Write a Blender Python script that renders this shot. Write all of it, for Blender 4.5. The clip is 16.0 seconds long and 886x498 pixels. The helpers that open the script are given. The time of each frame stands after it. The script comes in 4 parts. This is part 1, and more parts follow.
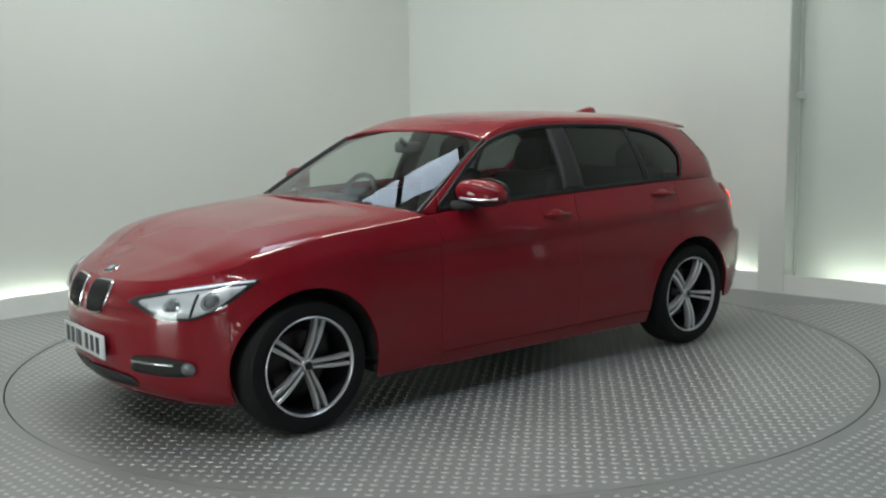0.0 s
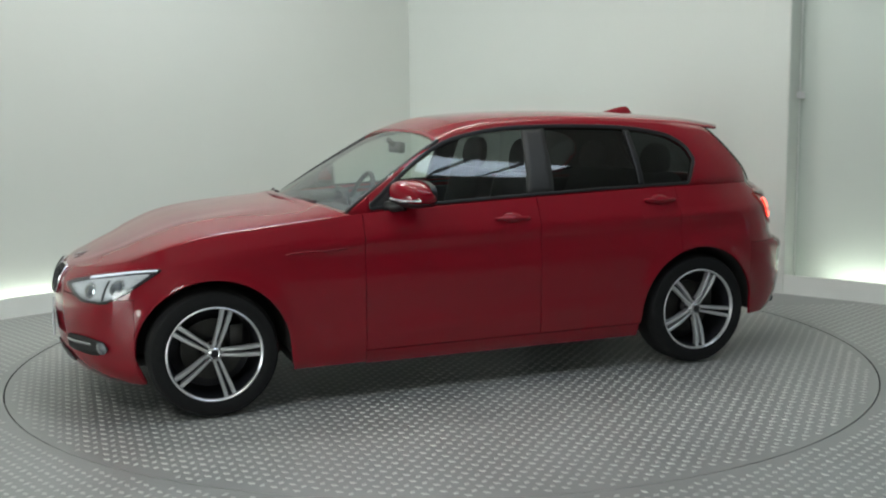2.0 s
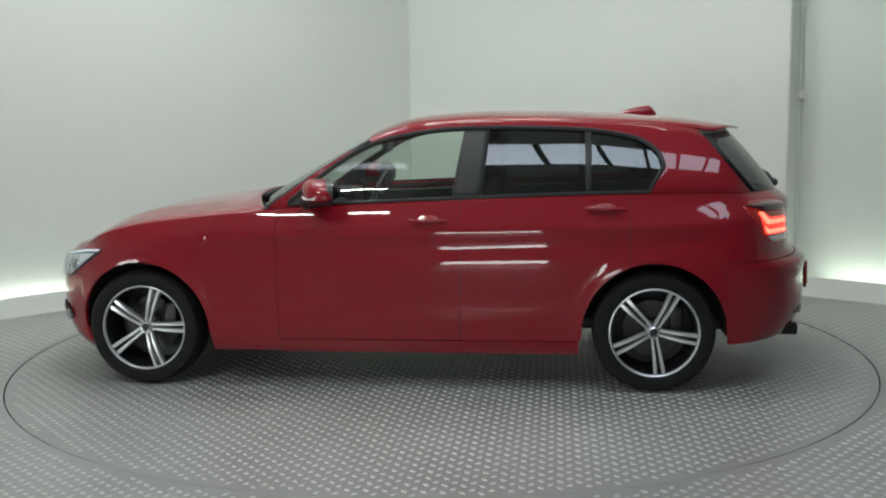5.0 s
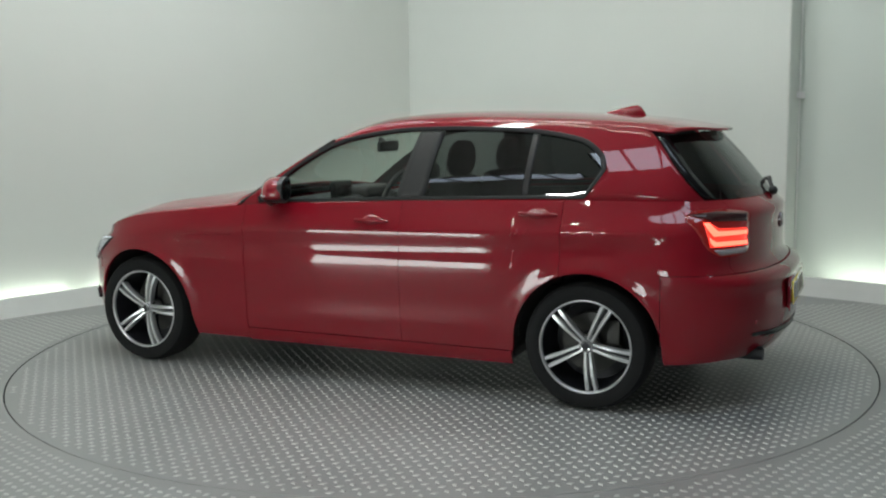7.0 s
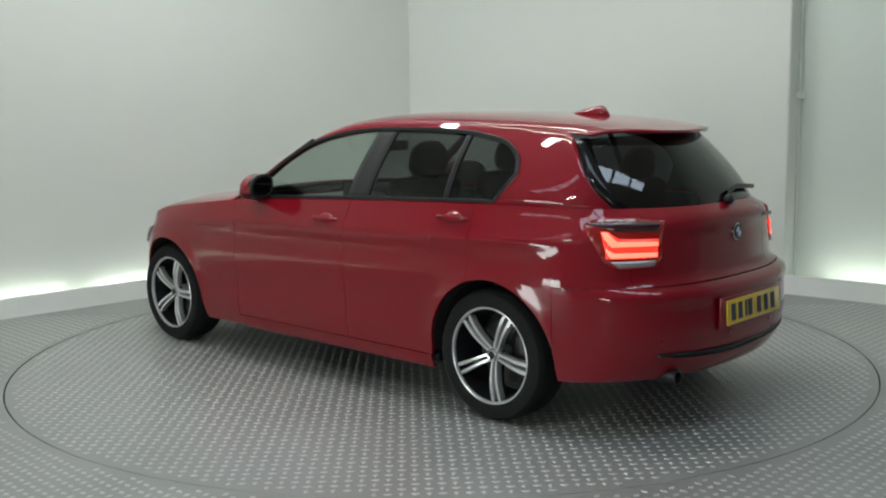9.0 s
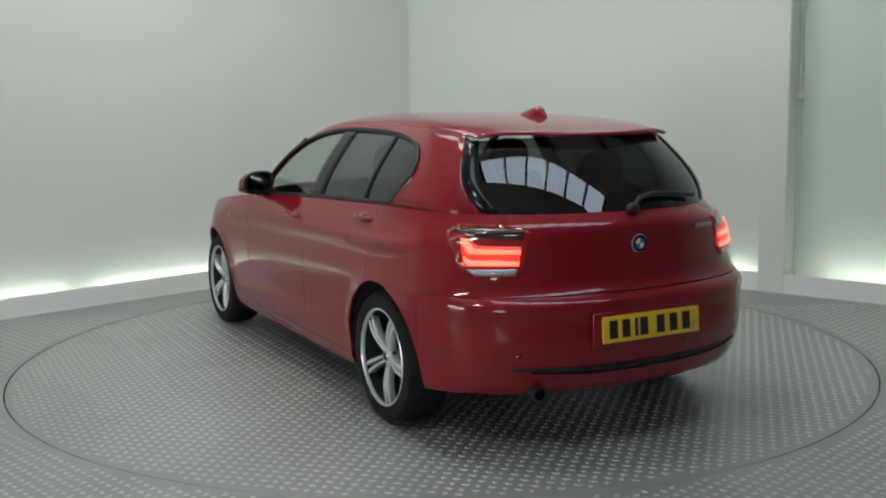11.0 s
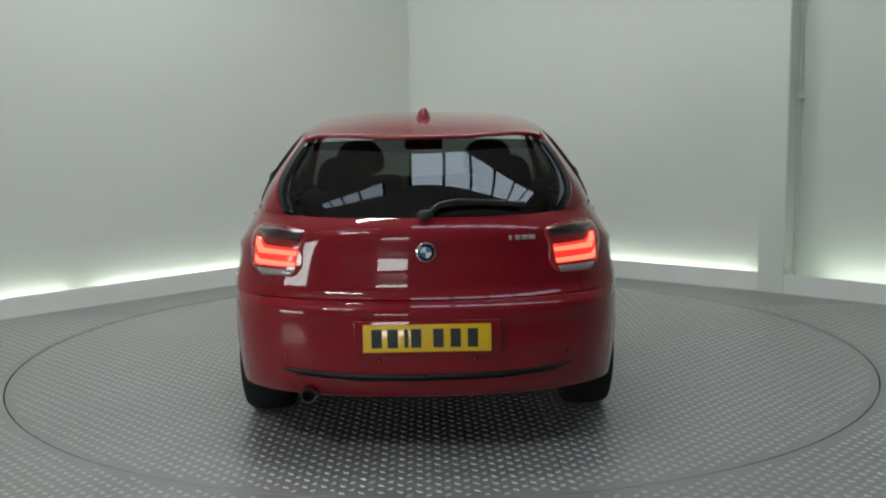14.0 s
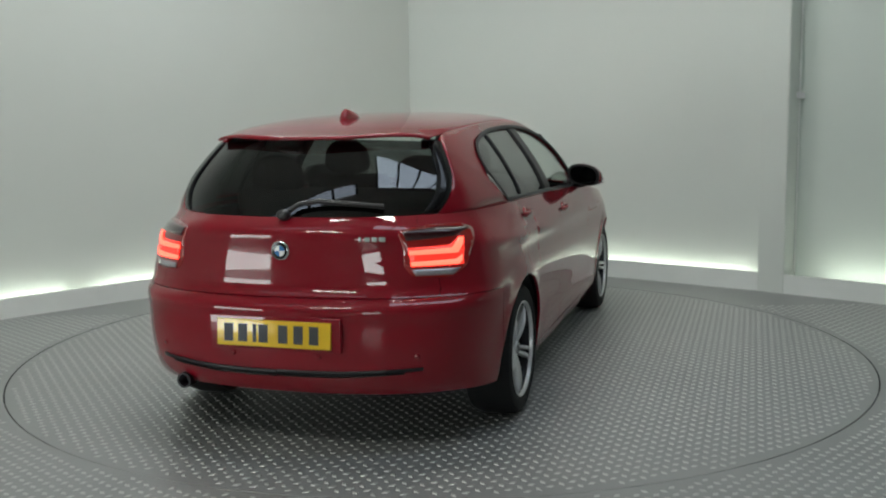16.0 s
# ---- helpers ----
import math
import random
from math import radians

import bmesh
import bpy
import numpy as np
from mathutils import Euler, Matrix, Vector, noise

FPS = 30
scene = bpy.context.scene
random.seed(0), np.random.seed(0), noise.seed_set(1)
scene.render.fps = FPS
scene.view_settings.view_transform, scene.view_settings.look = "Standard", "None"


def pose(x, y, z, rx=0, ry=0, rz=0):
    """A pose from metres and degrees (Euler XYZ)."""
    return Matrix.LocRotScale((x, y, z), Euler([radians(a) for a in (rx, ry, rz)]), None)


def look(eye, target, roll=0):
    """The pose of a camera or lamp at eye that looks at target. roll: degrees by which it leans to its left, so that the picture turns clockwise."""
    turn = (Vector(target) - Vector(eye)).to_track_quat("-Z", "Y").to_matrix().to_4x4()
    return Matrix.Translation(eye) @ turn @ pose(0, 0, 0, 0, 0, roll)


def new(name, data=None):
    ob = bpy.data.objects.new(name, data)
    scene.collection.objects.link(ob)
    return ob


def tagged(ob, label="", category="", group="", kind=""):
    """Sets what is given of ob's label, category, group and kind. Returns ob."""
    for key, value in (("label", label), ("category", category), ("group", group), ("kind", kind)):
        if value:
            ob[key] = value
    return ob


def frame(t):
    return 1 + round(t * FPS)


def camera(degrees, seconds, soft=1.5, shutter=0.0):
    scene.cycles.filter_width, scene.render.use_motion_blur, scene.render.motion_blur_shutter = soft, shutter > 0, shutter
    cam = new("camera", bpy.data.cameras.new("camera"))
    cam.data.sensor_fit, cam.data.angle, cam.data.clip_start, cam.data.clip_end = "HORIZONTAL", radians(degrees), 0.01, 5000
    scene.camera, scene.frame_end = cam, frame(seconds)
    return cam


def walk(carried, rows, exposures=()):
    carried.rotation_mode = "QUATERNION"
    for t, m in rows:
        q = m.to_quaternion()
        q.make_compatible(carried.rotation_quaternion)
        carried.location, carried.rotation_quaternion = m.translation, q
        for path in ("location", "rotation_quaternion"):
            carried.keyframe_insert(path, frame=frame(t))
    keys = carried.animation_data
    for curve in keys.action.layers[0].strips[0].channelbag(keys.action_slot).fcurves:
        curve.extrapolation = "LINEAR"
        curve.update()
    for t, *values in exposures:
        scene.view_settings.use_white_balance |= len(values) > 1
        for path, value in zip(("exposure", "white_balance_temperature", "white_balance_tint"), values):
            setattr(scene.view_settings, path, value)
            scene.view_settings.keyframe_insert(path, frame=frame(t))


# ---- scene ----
cam = camera(47.39, 16.0, soft=2.1)
E0 = Vector((0.0, -6.0795, 1.4293))
EYE = look(E0, E0 + Vector((0.002696, 0.991056, -0.133410)), -0.8256)
walk(cam, [(0.0, EYE), (16.0, EYE)], [(0.0, 0.12), (1.0, 0.20), (4.0, 0.25), (7.0, 0.17), (9.0, 0.16), (12.0, -0.10), (16.0, -0.14)])

# ---- world and light ----
world = bpy.data.worlds.new("world")
scene.world = world
world.use_nodes = True
wn = world.node_tree
sky = wn.nodes.new("ShaderNodeTexSky")
sky.sky_type, sky.sun_disc = "NISHITA", False
sky.sun_elevation, sky.sun_rotation = radians(50), radians(200)
wn.nodes["Background"].inputs[1].default_value = 0.12
wn.links.new(sky.outputs[0], wn.nodes["Background"].inputs[0])


def area(name, eye, target, sx, sy, power, color):
    d = bpy.data.lights.new(name, "AREA")
    d.shape, d.size, d.size_y, d.energy, d.color = "RECTANGLE", sx, sy, power, color
    ob = new(name, d)
    ob.matrix_world = look(eye, target)
    return ob


CEIL = 4.3
# skylights in the roof, over and in front of the turntable
SKYLIGHTS = [(1.55, -2.35, 3.7, 0.8, 40), (-1.55, 1.50, 1.5, 1.1, 20), (-2.2, -2.75, 2.6, 0.30, 5)]   # x, y, size along x and y, watts
for sx, sy, lx, ly, p_ in SKYLIGHTS:
    area("skylight_lamp", (sx, sy, CEIL + 0.02), (sx, sy, 0), lx, ly, p_, (0.70, 0.83, 0.96))
# ceiling batten rows; the last is an unseen fill added to brighten the car's side
BATTENS = [(-1.7, 0.3, 30), (0.2, 1.1, 20), (1.4, 0.1, 13), (-0.5, -1.1, 28), (-2.2, -4.4, 55)]   # x, y, watts
for bx, by, p_ in BATTENS:
    area("batten_lamp", (bx, by, CEIL - 0.13), (bx, by, 0), 1.4, 0.12, p_, (0.97, 1.0, 0.95))
# daylit openings behind the camera: a wide window in the side wall, a low one in the rear wall
SIDE_Y, SIDE_Z = (-7.6, -4.6), (0.03, 1.50)
WIN_X, WIN_Z = (-2.3, -0.7), (0.35, 1.25)


# ---- materials ----
def mat(name, color, rough=0.5, metal=0.0, coat=0.0, spec=0.5, var=0.0, scale=8.0, bump=0.0, bscale=60.0, emit=None, power=0.0,
        trans=0.0, vary_rough=0.0):
    m = bpy.data.materials.new(name)
    m.use_nodes = True
    nt = m.node_tree
    b = nt.nodes["Principled BSDF"]
    b.inputs["Base Color"].default_value = (*color, 1)
    b.inputs["Roughness"].default_value = rough
    b.inputs["Metallic"].default_value = metal
    b.inputs["Coat Weight"].default_value = coat
    b.inputs["Coat Roughness"].default_value = 0.03
    b.inputs["Specular IOR Level"].default_value = spec
    b.inputs["Transmission Weight"].default_value = trans
    if emit:
        b.inputs["Emission Color"].default_value = (*emit, 1)
        b.inputs["Emission Strength"].default_value = power
    if var or bump or vary_rough:
        tc = nt.nodes.new("ShaderNodeTexCoord")
    if var or vary_rough:
        n1 = nt.nodes.new("ShaderNodeTexNoise")
        n1.inputs["Scale"].default_value, n1.inputs["Detail"].default_value = scale, 6
        nt.links.new(tc.outputs["Object"], n1.inputs["Vector"])
    if var:
        mix = nt.nodes.new("ShaderNodeMix")
        mix.data_type = "RGBA"
        mix.inputs["A"].default_value = (*[c * (1 - var) for c in color], 1)
        mix.inputs["B"].default_value = (*[min(1, c * (1 + var)) for c in color], 1)
        nt.links.new(n1.outputs[0], mix.inputs["Factor"])
        nt.links.new(mix.outputs["Result"], b.inputs["Base Color"])
    if vary_rough:
        mr = nt.nodes.new("ShaderNodeMapRange")
        mr.inputs["To Min"].default_value, mr.inputs["To Max"].default_value = max(0, rough - vary_rough), rough + vary_rough
        nt.links.new(n1.outputs[0], mr.inputs["Value"])
        nt.links.new(mr.outputs[0], b.inputs["Roughness"])
    if bump:
        n2 = nt.nodes.new("ShaderNodeTexNoise")
        n2.inputs["Scale"].default_value = bscale
        nt.links.new(tc.outputs["Object"], n2.inputs["Vector"])
        bp = nt.nodes.new("ShaderNodeBump")
        bp.inputs["Strength"].default_value, bp.inputs["Distance"].default_value = bump, 0.01
        nt.links.new(n2.outputs[0], bp.inputs["Height"])
        nt.links.new(bp.outputs[0], b.inputs["Normal"])
    return m


def thin_glass(name, tint, gloss=0.09):
    """Thin pane: tinted see-through with a clear reflection."""
    m = bpy.data.materials.new(name)
    m.use_nodes = True
    nt = m.node_tree
    nt.nodes.remove(nt.nodes["Principled BSDF"])
    tr, gl, mx, fr, pw, ml = (nt.nodes.new("ShaderNode" + k) for k in ("BsdfTransparent", "BsdfGlossy", "MixShader", "LayerWeight", "Math", "Math"))
    tr.inputs[0].default_value = (*tint, 1)
    gl.inputs["Roughness"].default_value = 0.01
    fr.inputs[0].default_value = 0.5
    pw.operation, ml.operation = "POWER", "MULTIPLY_ADD"
    pw.inputs[1].default_value = 4.5
    ml.inputs[1].default_value, ml.inputs[2].default_value = 1 - gloss, gloss
    nt.links.new(fr.outputs["Facing"], pw.inputs[0])
    nt.links.new(pw.outputs[0], ml.inputs[0])
    nt.links.new(ml.outputs[0], mx.inputs[0])
    nt.links.new(tr.outputs[0], mx.inputs[1])
    nt.links.new(gl.outputs[0], mx.inputs[2])
    nt.links.new(mx.outputs[0], nt.nodes["Material Output"].inputs[0])
    return m


M_WALL = mat("wall_paint", (0.66, 0.69, 0.65), 0.55, var=0.03, scale=1.3, bump=0.05, bscale=120)
M_WALLGREEN = mat("greenish_wall_paint", (0.63, 0.685, 0.635), 0.55, var=0.03, scale=1.3, bump=0.05, bscale=120)
M_SKIRT = mat("skirting_paint", (0.78, 0.80, 0.77), 0.45, var=0.06, scale=5, bump=0.04)
M_CEIL = mat("ceiling_paint", (0.55, 0.55, 0.53), 0.7, var=0.05, scale=2)
# tones of the unseen walls, set by how bright the car's sides should be
M_BACKWALL = mat("unseen_back_wall", (0.46, 0.47, 0.45), 0.6, var=0.1, scale=1.5)
M_DARKWALL = mat("unseen_dark_wall", (0.22, 0.22, 0.22), 0.6, var=0.1, scale=1.5)
M_FLOOR = mat("steel_floor_plate", (0.285, 0.292, 0.283), 0.42, metal=0.3, var=0.22, scale=1.6, bump=0.06, bscale=45, vary_rough=0.1)
M_TABLE = mat("turntable_steel_plate", (0.285, 0.292, 0.283), 0.40, metal=0.3, var=0.2, scale=1.4, bump=0.06, bscale=45, vary_rough=0.12)
# paler than the plate: the studs' glint is put into their colour
M_STUD = mat("glint_steel_stud", (0.50, 0.505, 0.49), 0.46, metal=0.4, var=0.2, scale=2.0)
M_GAP = mat("dark_gap", (0.02, 0.02, 0.02), 0.8, var=0.2)
M_LED = mat("led_strip", (0.9, 0.95, 0.9), 0.5, emit=(0.93, 1.0, 0.88), power=9.0)
M_TUBE = mat("fluorescent_tube", (0.9, 0.9, 0.9), 0.5, emit=(1.0, 0.98, 0.92), power=14)
M_FIX = mat("white_enamel", (0.75, 0.75, 0.74), 0.4, var=0.04)
M_BAR = mat("dark_steel_bar", (0.04, 0.04, 0.045), 0.5, var=0.2)
M_DAY = mat("daylit_opening", (0.8, 0.85, 0.9), 0.5, emit=(0.86, 0.94, 0.92), power=10.0)
M_PIPE = mat("grey_conduit", (0.35, 0.36, 0.35), 0.4, metal=0.3, var=0.1)

M_PAINT = mat("red_metallic_paint", (0.225, 0.004, 0.013), 0.5, metal=0.0, coat=1.0, spec=0.05, var=0.05, scale=300)
M_BLACK = mat("black_plastic", (0.013, 0.013, 0.014), 0.42, var=0.15, scale=40)
M_GLOSSBLACK = mat("gloss_black_trim", (0.006, 0.006, 0.007), 0.14, spec=0.3)
M_PILLAR = mat("satin_black_trim", (0.032, 0.032, 0.032), 0.42, spec=0.25, var=0.1, scale=30)
M_TRIM = mat("black_window_seal", (0.014, 0.014, 0.015), 0.4, spec=0.3, var=0.1, scale=30)
M_RUBBER = mat("tyre_rubber", (0.010, 0.010, 0.0105), 0.78, spec=0.25, var=0.25, scale=30, bump=0.1, bscale=90)
M_RIM = mat("diamond_cut_alloy", (0.68, 0.68, 0.69), 0.33, metal=0.7, var=0.06, scale=30)
M_RIMDARK = mat("dark_grey_alloy", (0.014, 0.014, 0.018), 0.45, metal=0.2, var=0.15, scale=20)
M_DISC = mat("brake_steel", (0.07, 0.068, 0.065), 0.45, metal=0.9, var=0.2, scale=30)
M_CHROME = mat("chrome", (0.75, 0.75, 0.76), 0.08, metal=1.0)
M_GLASS = thin_glass("clear_window_glass", (0.80, 0.86, 0.82), 0.08)
M_PRIV = thin_glass("dark_tinted_glass", (0.15, 0.165, 0.165), 0.08)
M_LENS = thin_glass("lamp_lens", (0.93, 0.95, 0.97), 0.07)
M_REFLECTOR = mat("lamp_reflector", (0.86, 0.88, 0.92), 0.25, metal=0.45, var=0.1, scale=30)
M_DRL = mat("lit_lamp_ring", (0.9, 0.93, 1.0), 0.3, emit=(0.85, 0.92, 1.0), power=0.25)
M_LENSDARK = mat("projector_lens", (0.11, 0.12, 0.135), 0.08, coat=1.0)
M_TAILRED = mat("tail_lamp_red", (0.14, 0.004, 0.005), 0.12, coat=1.0, emit=(1.0, 0.02, 0.015), power=0.07)
M_TAILLIT = mat("tail_lamp_lit", (0.9, 0.05, 0.03), 0.3, emit=(1.0, 0.06, 0.035), power=6.0)
# emission that imitates the bloom round the lit bars
M_TAILGLOW = mat("tail_lamp_bloom", (0.4, 0.02, 0.015), 0.2, coat=0.5, emit=(1.0, 0.035, 0.02), power=1.3)
M_TAILCLEAR = mat("tail_lamp_clear", (0.42, 0.40, 0.43), 0.15, metal=0.4, coat=1.0, var=0.2, scale=60)
M_TAILDARK = mat("tail_lamp_dark_red", (0.035, 0.004, 0.006), 0.12, coat=1.0, var=0.2, scale=60)
M_YELLOW = mat("yellow_plate", (0.80, 0.50, 0.02), 0.22, coat=0.6, var=0.04, scale=20)
M_WHITEPL = mat("white_plate", (0.72, 0.74, 0.78), 0.22, coat=0.6, var=0.04, scale=20)
M_INK = mat("black_print", (0.015, 0.015, 0.015), 0.4)
M_BADGEBLUE = mat("badge_blue", (0.03, 0.16, 0.42), 0.2, coat=1.0)
M_BADGEWHITE = mat("badge_white", (0.75, 0.76, 0.78), 0.2, coat=1.0)
M_SEAT = mat("black_seat_cloth", (0.02, 0.02, 0.022), 0.85, spec=0.2, var=0.25, scale=9)
M_DASH = mat("dark_dashboard", (0.022, 0.022, 0.023), 0.6, var=0.15, scale=40, bump=0.1, bscale=300)
M_LINER = mat("grey_headliner", (0.13, 0.13, 0.125), 0.9, var=0.08, scale=30)
# colour darkened in place of a dim reflection
M_MIRROR = mat("mirror_glass", (0.10, 0.105, 0.11), 0.02, metal=1.0)


# ---- helpers of this scene ----
def part(name, bm, material, parent, label="", smooth=True, m=None):
    me = bpy.data.meshes.new(name)
    bmesh.ops.recalc_face_normals(bm, faces=bm.faces[:])
    for e in bm.edges:
        if e.is_boundary:
            e.smooth = False
    bm.to_mesh(me)
    bm.free()
    if smooth:
        me.shade_smooth()
        me.set_sharp_from_angle(angle=radians(38))
    me.materials.append(material)
    ob = new(name, me)
    ob.parent = parent
    if m is not None:
        ob.matrix_basis = m
    if label:
        tagged(ob, label)
    return ob


def thing(name, label, category, group="", kind="", m=None):
    ob = new(name)
    if m is not None:
        ob.matrix_basis = m
    return tagged(ob, label, category, group, kind)


def box(bm, x0, y0, z0, x1, y1, z1, m=None, bevel=0.0):
    g = bmesh.ops.create_cube(bm, size=1, matrix=Matrix.Translation(((x0 + x1) / 2, (y0 + y1) / 2, (z0 + z1) / 2))
                              @ Matrix.Diagonal((x1 - x0, y1 - y0, z1 - z0, 1)))
    vs = g["verts"]
    if bevel:
        es = list({e for v in vs for e in v.link_edges})
        r = bmesh.ops.bevel(bm, geom=es, offset=bevel, segments=3, affect="EDGES", profile=0.5)
        vs = list({v for f in r["faces"] for v in f.verts} | {v for v in vs if v.is_valid})
    if m is not None:
        bmesh.ops.transform(bm, matrix=m, verts=vs)
    return bm


def bx(x0, y0, z0, x1, y1, z1, m=None, bevel=0.0):
    return box(bmesh.new(), x0, y0, z0, x1, y1, z1, m, bevel)


def grid(rows, close=False):
    """A sheet through rows of points."""
    bm = bmesh.new()
    vs = [[bm.verts.new(p) for p in r] for r in rows]
    for a, b in zip(vs, vs[1:] + (vs[:1] if close else [])):
        for i in range(len(a) - 1):
            bm.faces.new((a[i], a[i + 1], b[i + 1], b[i]))
    bmesh.ops.remove_doubles(bm, verts=bm.verts[:], dist=0.0004)
    return bm


def lathe(profile, n=48, axis="y"):
    """profile: (radius, along) points, turned round the y axis."""
    rows = []
    for k in range(n):
        a = 2 * math.pi * k / n
        rows.append([(r * math.cos(a), h, r * math.sin(a)) for r, h in profile])
    return grid(rows, True)


def solid(ob, t, offset=-1.0):
    md = ob.modifiers.new("thickness", "SOLIDIFY")
    md.thickness, md.offset = t, offset
    return ob


def lin(x, pts):
    return float(np.interp(x, [p[0] for p in pts], [p[1] for p in pts]))


def sm(x, a, b):
    u = min(1, max(0, (x - a) / (b - a)))
    return u * u * (3 - 2 * u)


def soft(x, pts):
    """Smooth (Catmull-Rom) curve through points with rising x."""
    n = len(pts)
    if x <= pts[0][0]:
        return pts[0][1]
    if x >= pts[-1][0]:
        return pts[-1][1]
    i = max(k for k in range(n - 1) if pts[k][0] <= x)
    (x1, y1), (x2, y2) = pts[i], pts[i + 1]
    h = x2 - x1
    d1 = (y2 - pts[i - 1][1]) / (x2 - pts[i - 1][0]) if i else (y2 - y1) / h
    d2 = (pts[i + 2][1] - y1) / (pts[i + 2][0] - x1) if i + 2 < n else (y2 - y1) / h
    u = (x - x1) / h
    return ((2 * u**3 - 3 * u**2 + 1) * y1 + (u**3 - 2 * u**2 + u) * h * d1 + (3 * u**2 - 2 * u**3) * y2 + (u**3 - u**2) * h * d2)


# ---- the room ----
def wall_run(name, a, b, back, height, mat_, z0=0.0, thick=0.12):
    """An upright slab whose room side runs from a to b, set back from that line."""
    a, b = Vector(a), Vector(b)
    d = (b - a).normalized()
    n = Vector((-d.y, d.x))
    if n.dot(a) < 0:
        n = -n
    bm = bmesh.new()
    p = [a + n * back, b + n * back, b + n * (back + thick), a + n * (back + thick)]
    lo = [bm.verts.new((q.x, q.y, z0)) for q in p]
    hi = [bm.verts.new((q.x, q.y, height)) for q in p]
    bm.faces.new(lo[::-1]), bm.faces.new(hi)
    for i in range(4):
        bm.faces.new((lo[i], lo[(i + 1) % 4], hi[(i + 1) % 4], hi[i]))
    return part(name, bm, mat_, None, smooth=False), d, n


C = (-0.27, 3.87)           # inner corner of the skirting
LEFT_END = (-6.6, -2.26)
COL0, COL1 = (2.505, 1.791), (2.662, 1.642)
RIGHT_END = (6.6, -1.83)

o, dL, nL = wall_run("wall_left", (C[0] + 0.3, C[1] + 0.29), LEFT_END, 0.10, CEIL, M_WALL)
tagged(o, "smooth pale grey-white painted studio wall", "wall", kind="structure")
o, dR, nR = wall_run("wall_right", (C[0] - 0.08, C[1] + 0.06), COL0, 0.10, CEIL, M_WALL)
tagged(o, "smooth pale grey-white painted studio wall", "wall", kind="structure")
o, dR2, nR2 = wall_run("wall_far_right", COL1, RIGHT_END, 0.20, CEIL, M_WALLGREEN)
tagged(o, "pale greenish white painted wall beyond the column", "wall", kind="structure")
for nm, a, b in (("baseboard_left", C, LEFT_END), ("baseboard_right", C, COL0), ("baseboard_far_right", COL1, RIGHT_END)):
    o, _, _ = wall_run(nm, a, b, 0.0, 0.15, M_SKIRT, thick=0.018)
    tagged(o, "grey-white upstand board hiding a light strip", "baseboard", kind="structure")


def along(a, d, n, s, back, z):
    return (a[0] + d.x * s + n.x * back, a[1] + d.y * s + n.y * back, z)


def led_run(a, d, n, s0, s1, back, wide):
    bm = bmesh.new()
    for s_, t_ in ((s0, s1),):
        vs = [bm.verts.new(along(a, d, n, q, back + e, 0.105)) for q, e in ((s_, 0), (t_, 0), (t_, wide), (s_, wide))]
        bm.faces.new(vs)
        vs2 = [bm.verts.new(along(a, d, n, q, back + e, 0.09)) for q, e in ((s_, 0), (t_, 0), (t_, wide), (s_, wide))]
        bm.faces.new(vs2[::-1])
        for i in range(4):
            bm.faces.new((vs[i], vs[(i + 1) % 4], vs2[(i + 1) % 4], vs2[i]))
    o = part("light_strip", bm, M_LED, None, smooth=False)
    return tagged(o, "white glowing light strip lying behind the upstand", "light strip", "cove light strips")


led_run(C, dL, nL, 0.05, 3.3, 0.03, 0.02)
led_run(C, dL, nL, 3.48, 8.2, 0.03, 0.02)
led_run(C, dR, nR, 0.05, 3.42, 0.03, 0.02)
led_run(COL1, dR2, nR2, 0.26, 2.1, 0.04, 0.034)

# column between the two wall runs; an added rod stands for the shaded line on its return
d = Vector((COL1[0] - COL0[0], COL1[1] - COL0[1])).normalized()
n = Vector((-d.y, d.x))
bm = bmesh.new()
p = [Vector(COL0) - n * 0.004, Vector(COL1) - n * 0.004, Vector(COL1) + n * 0.34, Vector(COL0) + n * 0.34]
lo = [bm.verts.new((q.x, q.y, 0)) for q in p]
hi = [bm.verts.new((q.x, q.y, CEIL)) for q in p]
bm.faces.new(lo[::-1]), bm.faces.new(hi)
for i in range(4):
    bm.faces.new((lo[i], lo[(i + 1) % 4], hi[(i + 1) % 4], hi[i]))
bmesh.ops.bevel(bm, geom=[e for e in bm.edges if abs(e.verts[0].co.z - e.verts[1].co.z) > 1], offset=0.006, segments=2, affect="EDGES")
tagged(part("column", bm, M_WALL, None), "pale painted square column between wall panels", "column", kind="structure")

pipe = thing("shade_rod", "thin added rod for the shaded line, with a bracket beside the column", "pipe")
bm = bmesh.new()
px, py = COL1[0] + d.x * 0.012 + n.x * 0.16, COL1[1] + d.y * 0.012 + n.y * 0.16
bmesh.ops.create_cone(bm, cap_ends=True, segments=14, radius1=0.006, radius2=0.006, depth=CEIL - 0.15, matrix=Matrix.Translation((px, py, 0.15 + (CEIL - 0.15) / 2)))
part("pipe", bm, M_SKIRT, pipe)
part("bracket", bx(px - 0.03, py - 0.03, 1.50, px + 0.03, py + 0.02, 1.55, bevel=0.006), M_FIX, pipe)

# floor with a round opening for the turntable
RT = 2.475
bm = bmesh.new()
N = 128
ring = [bm.verts.new((math.cos(2 * math.pi * i / N) * (RT + 0.007), math.sin(2 * math.pi * i / N) * (RT + 0.007), 0)) for i in range(N)]
mid = [bm.verts.new((math.cos(2 * math.pi * i / N) * 5, math.sin(2 * math.pi * i / N) * 5, 0)) for i in range(N)]
out = [bm.verts.new((math.cos(2 * math.pi * i / N) * 18, math.sin(2 * math.pi * i / N) * 18, 0)) for i in range(N)]
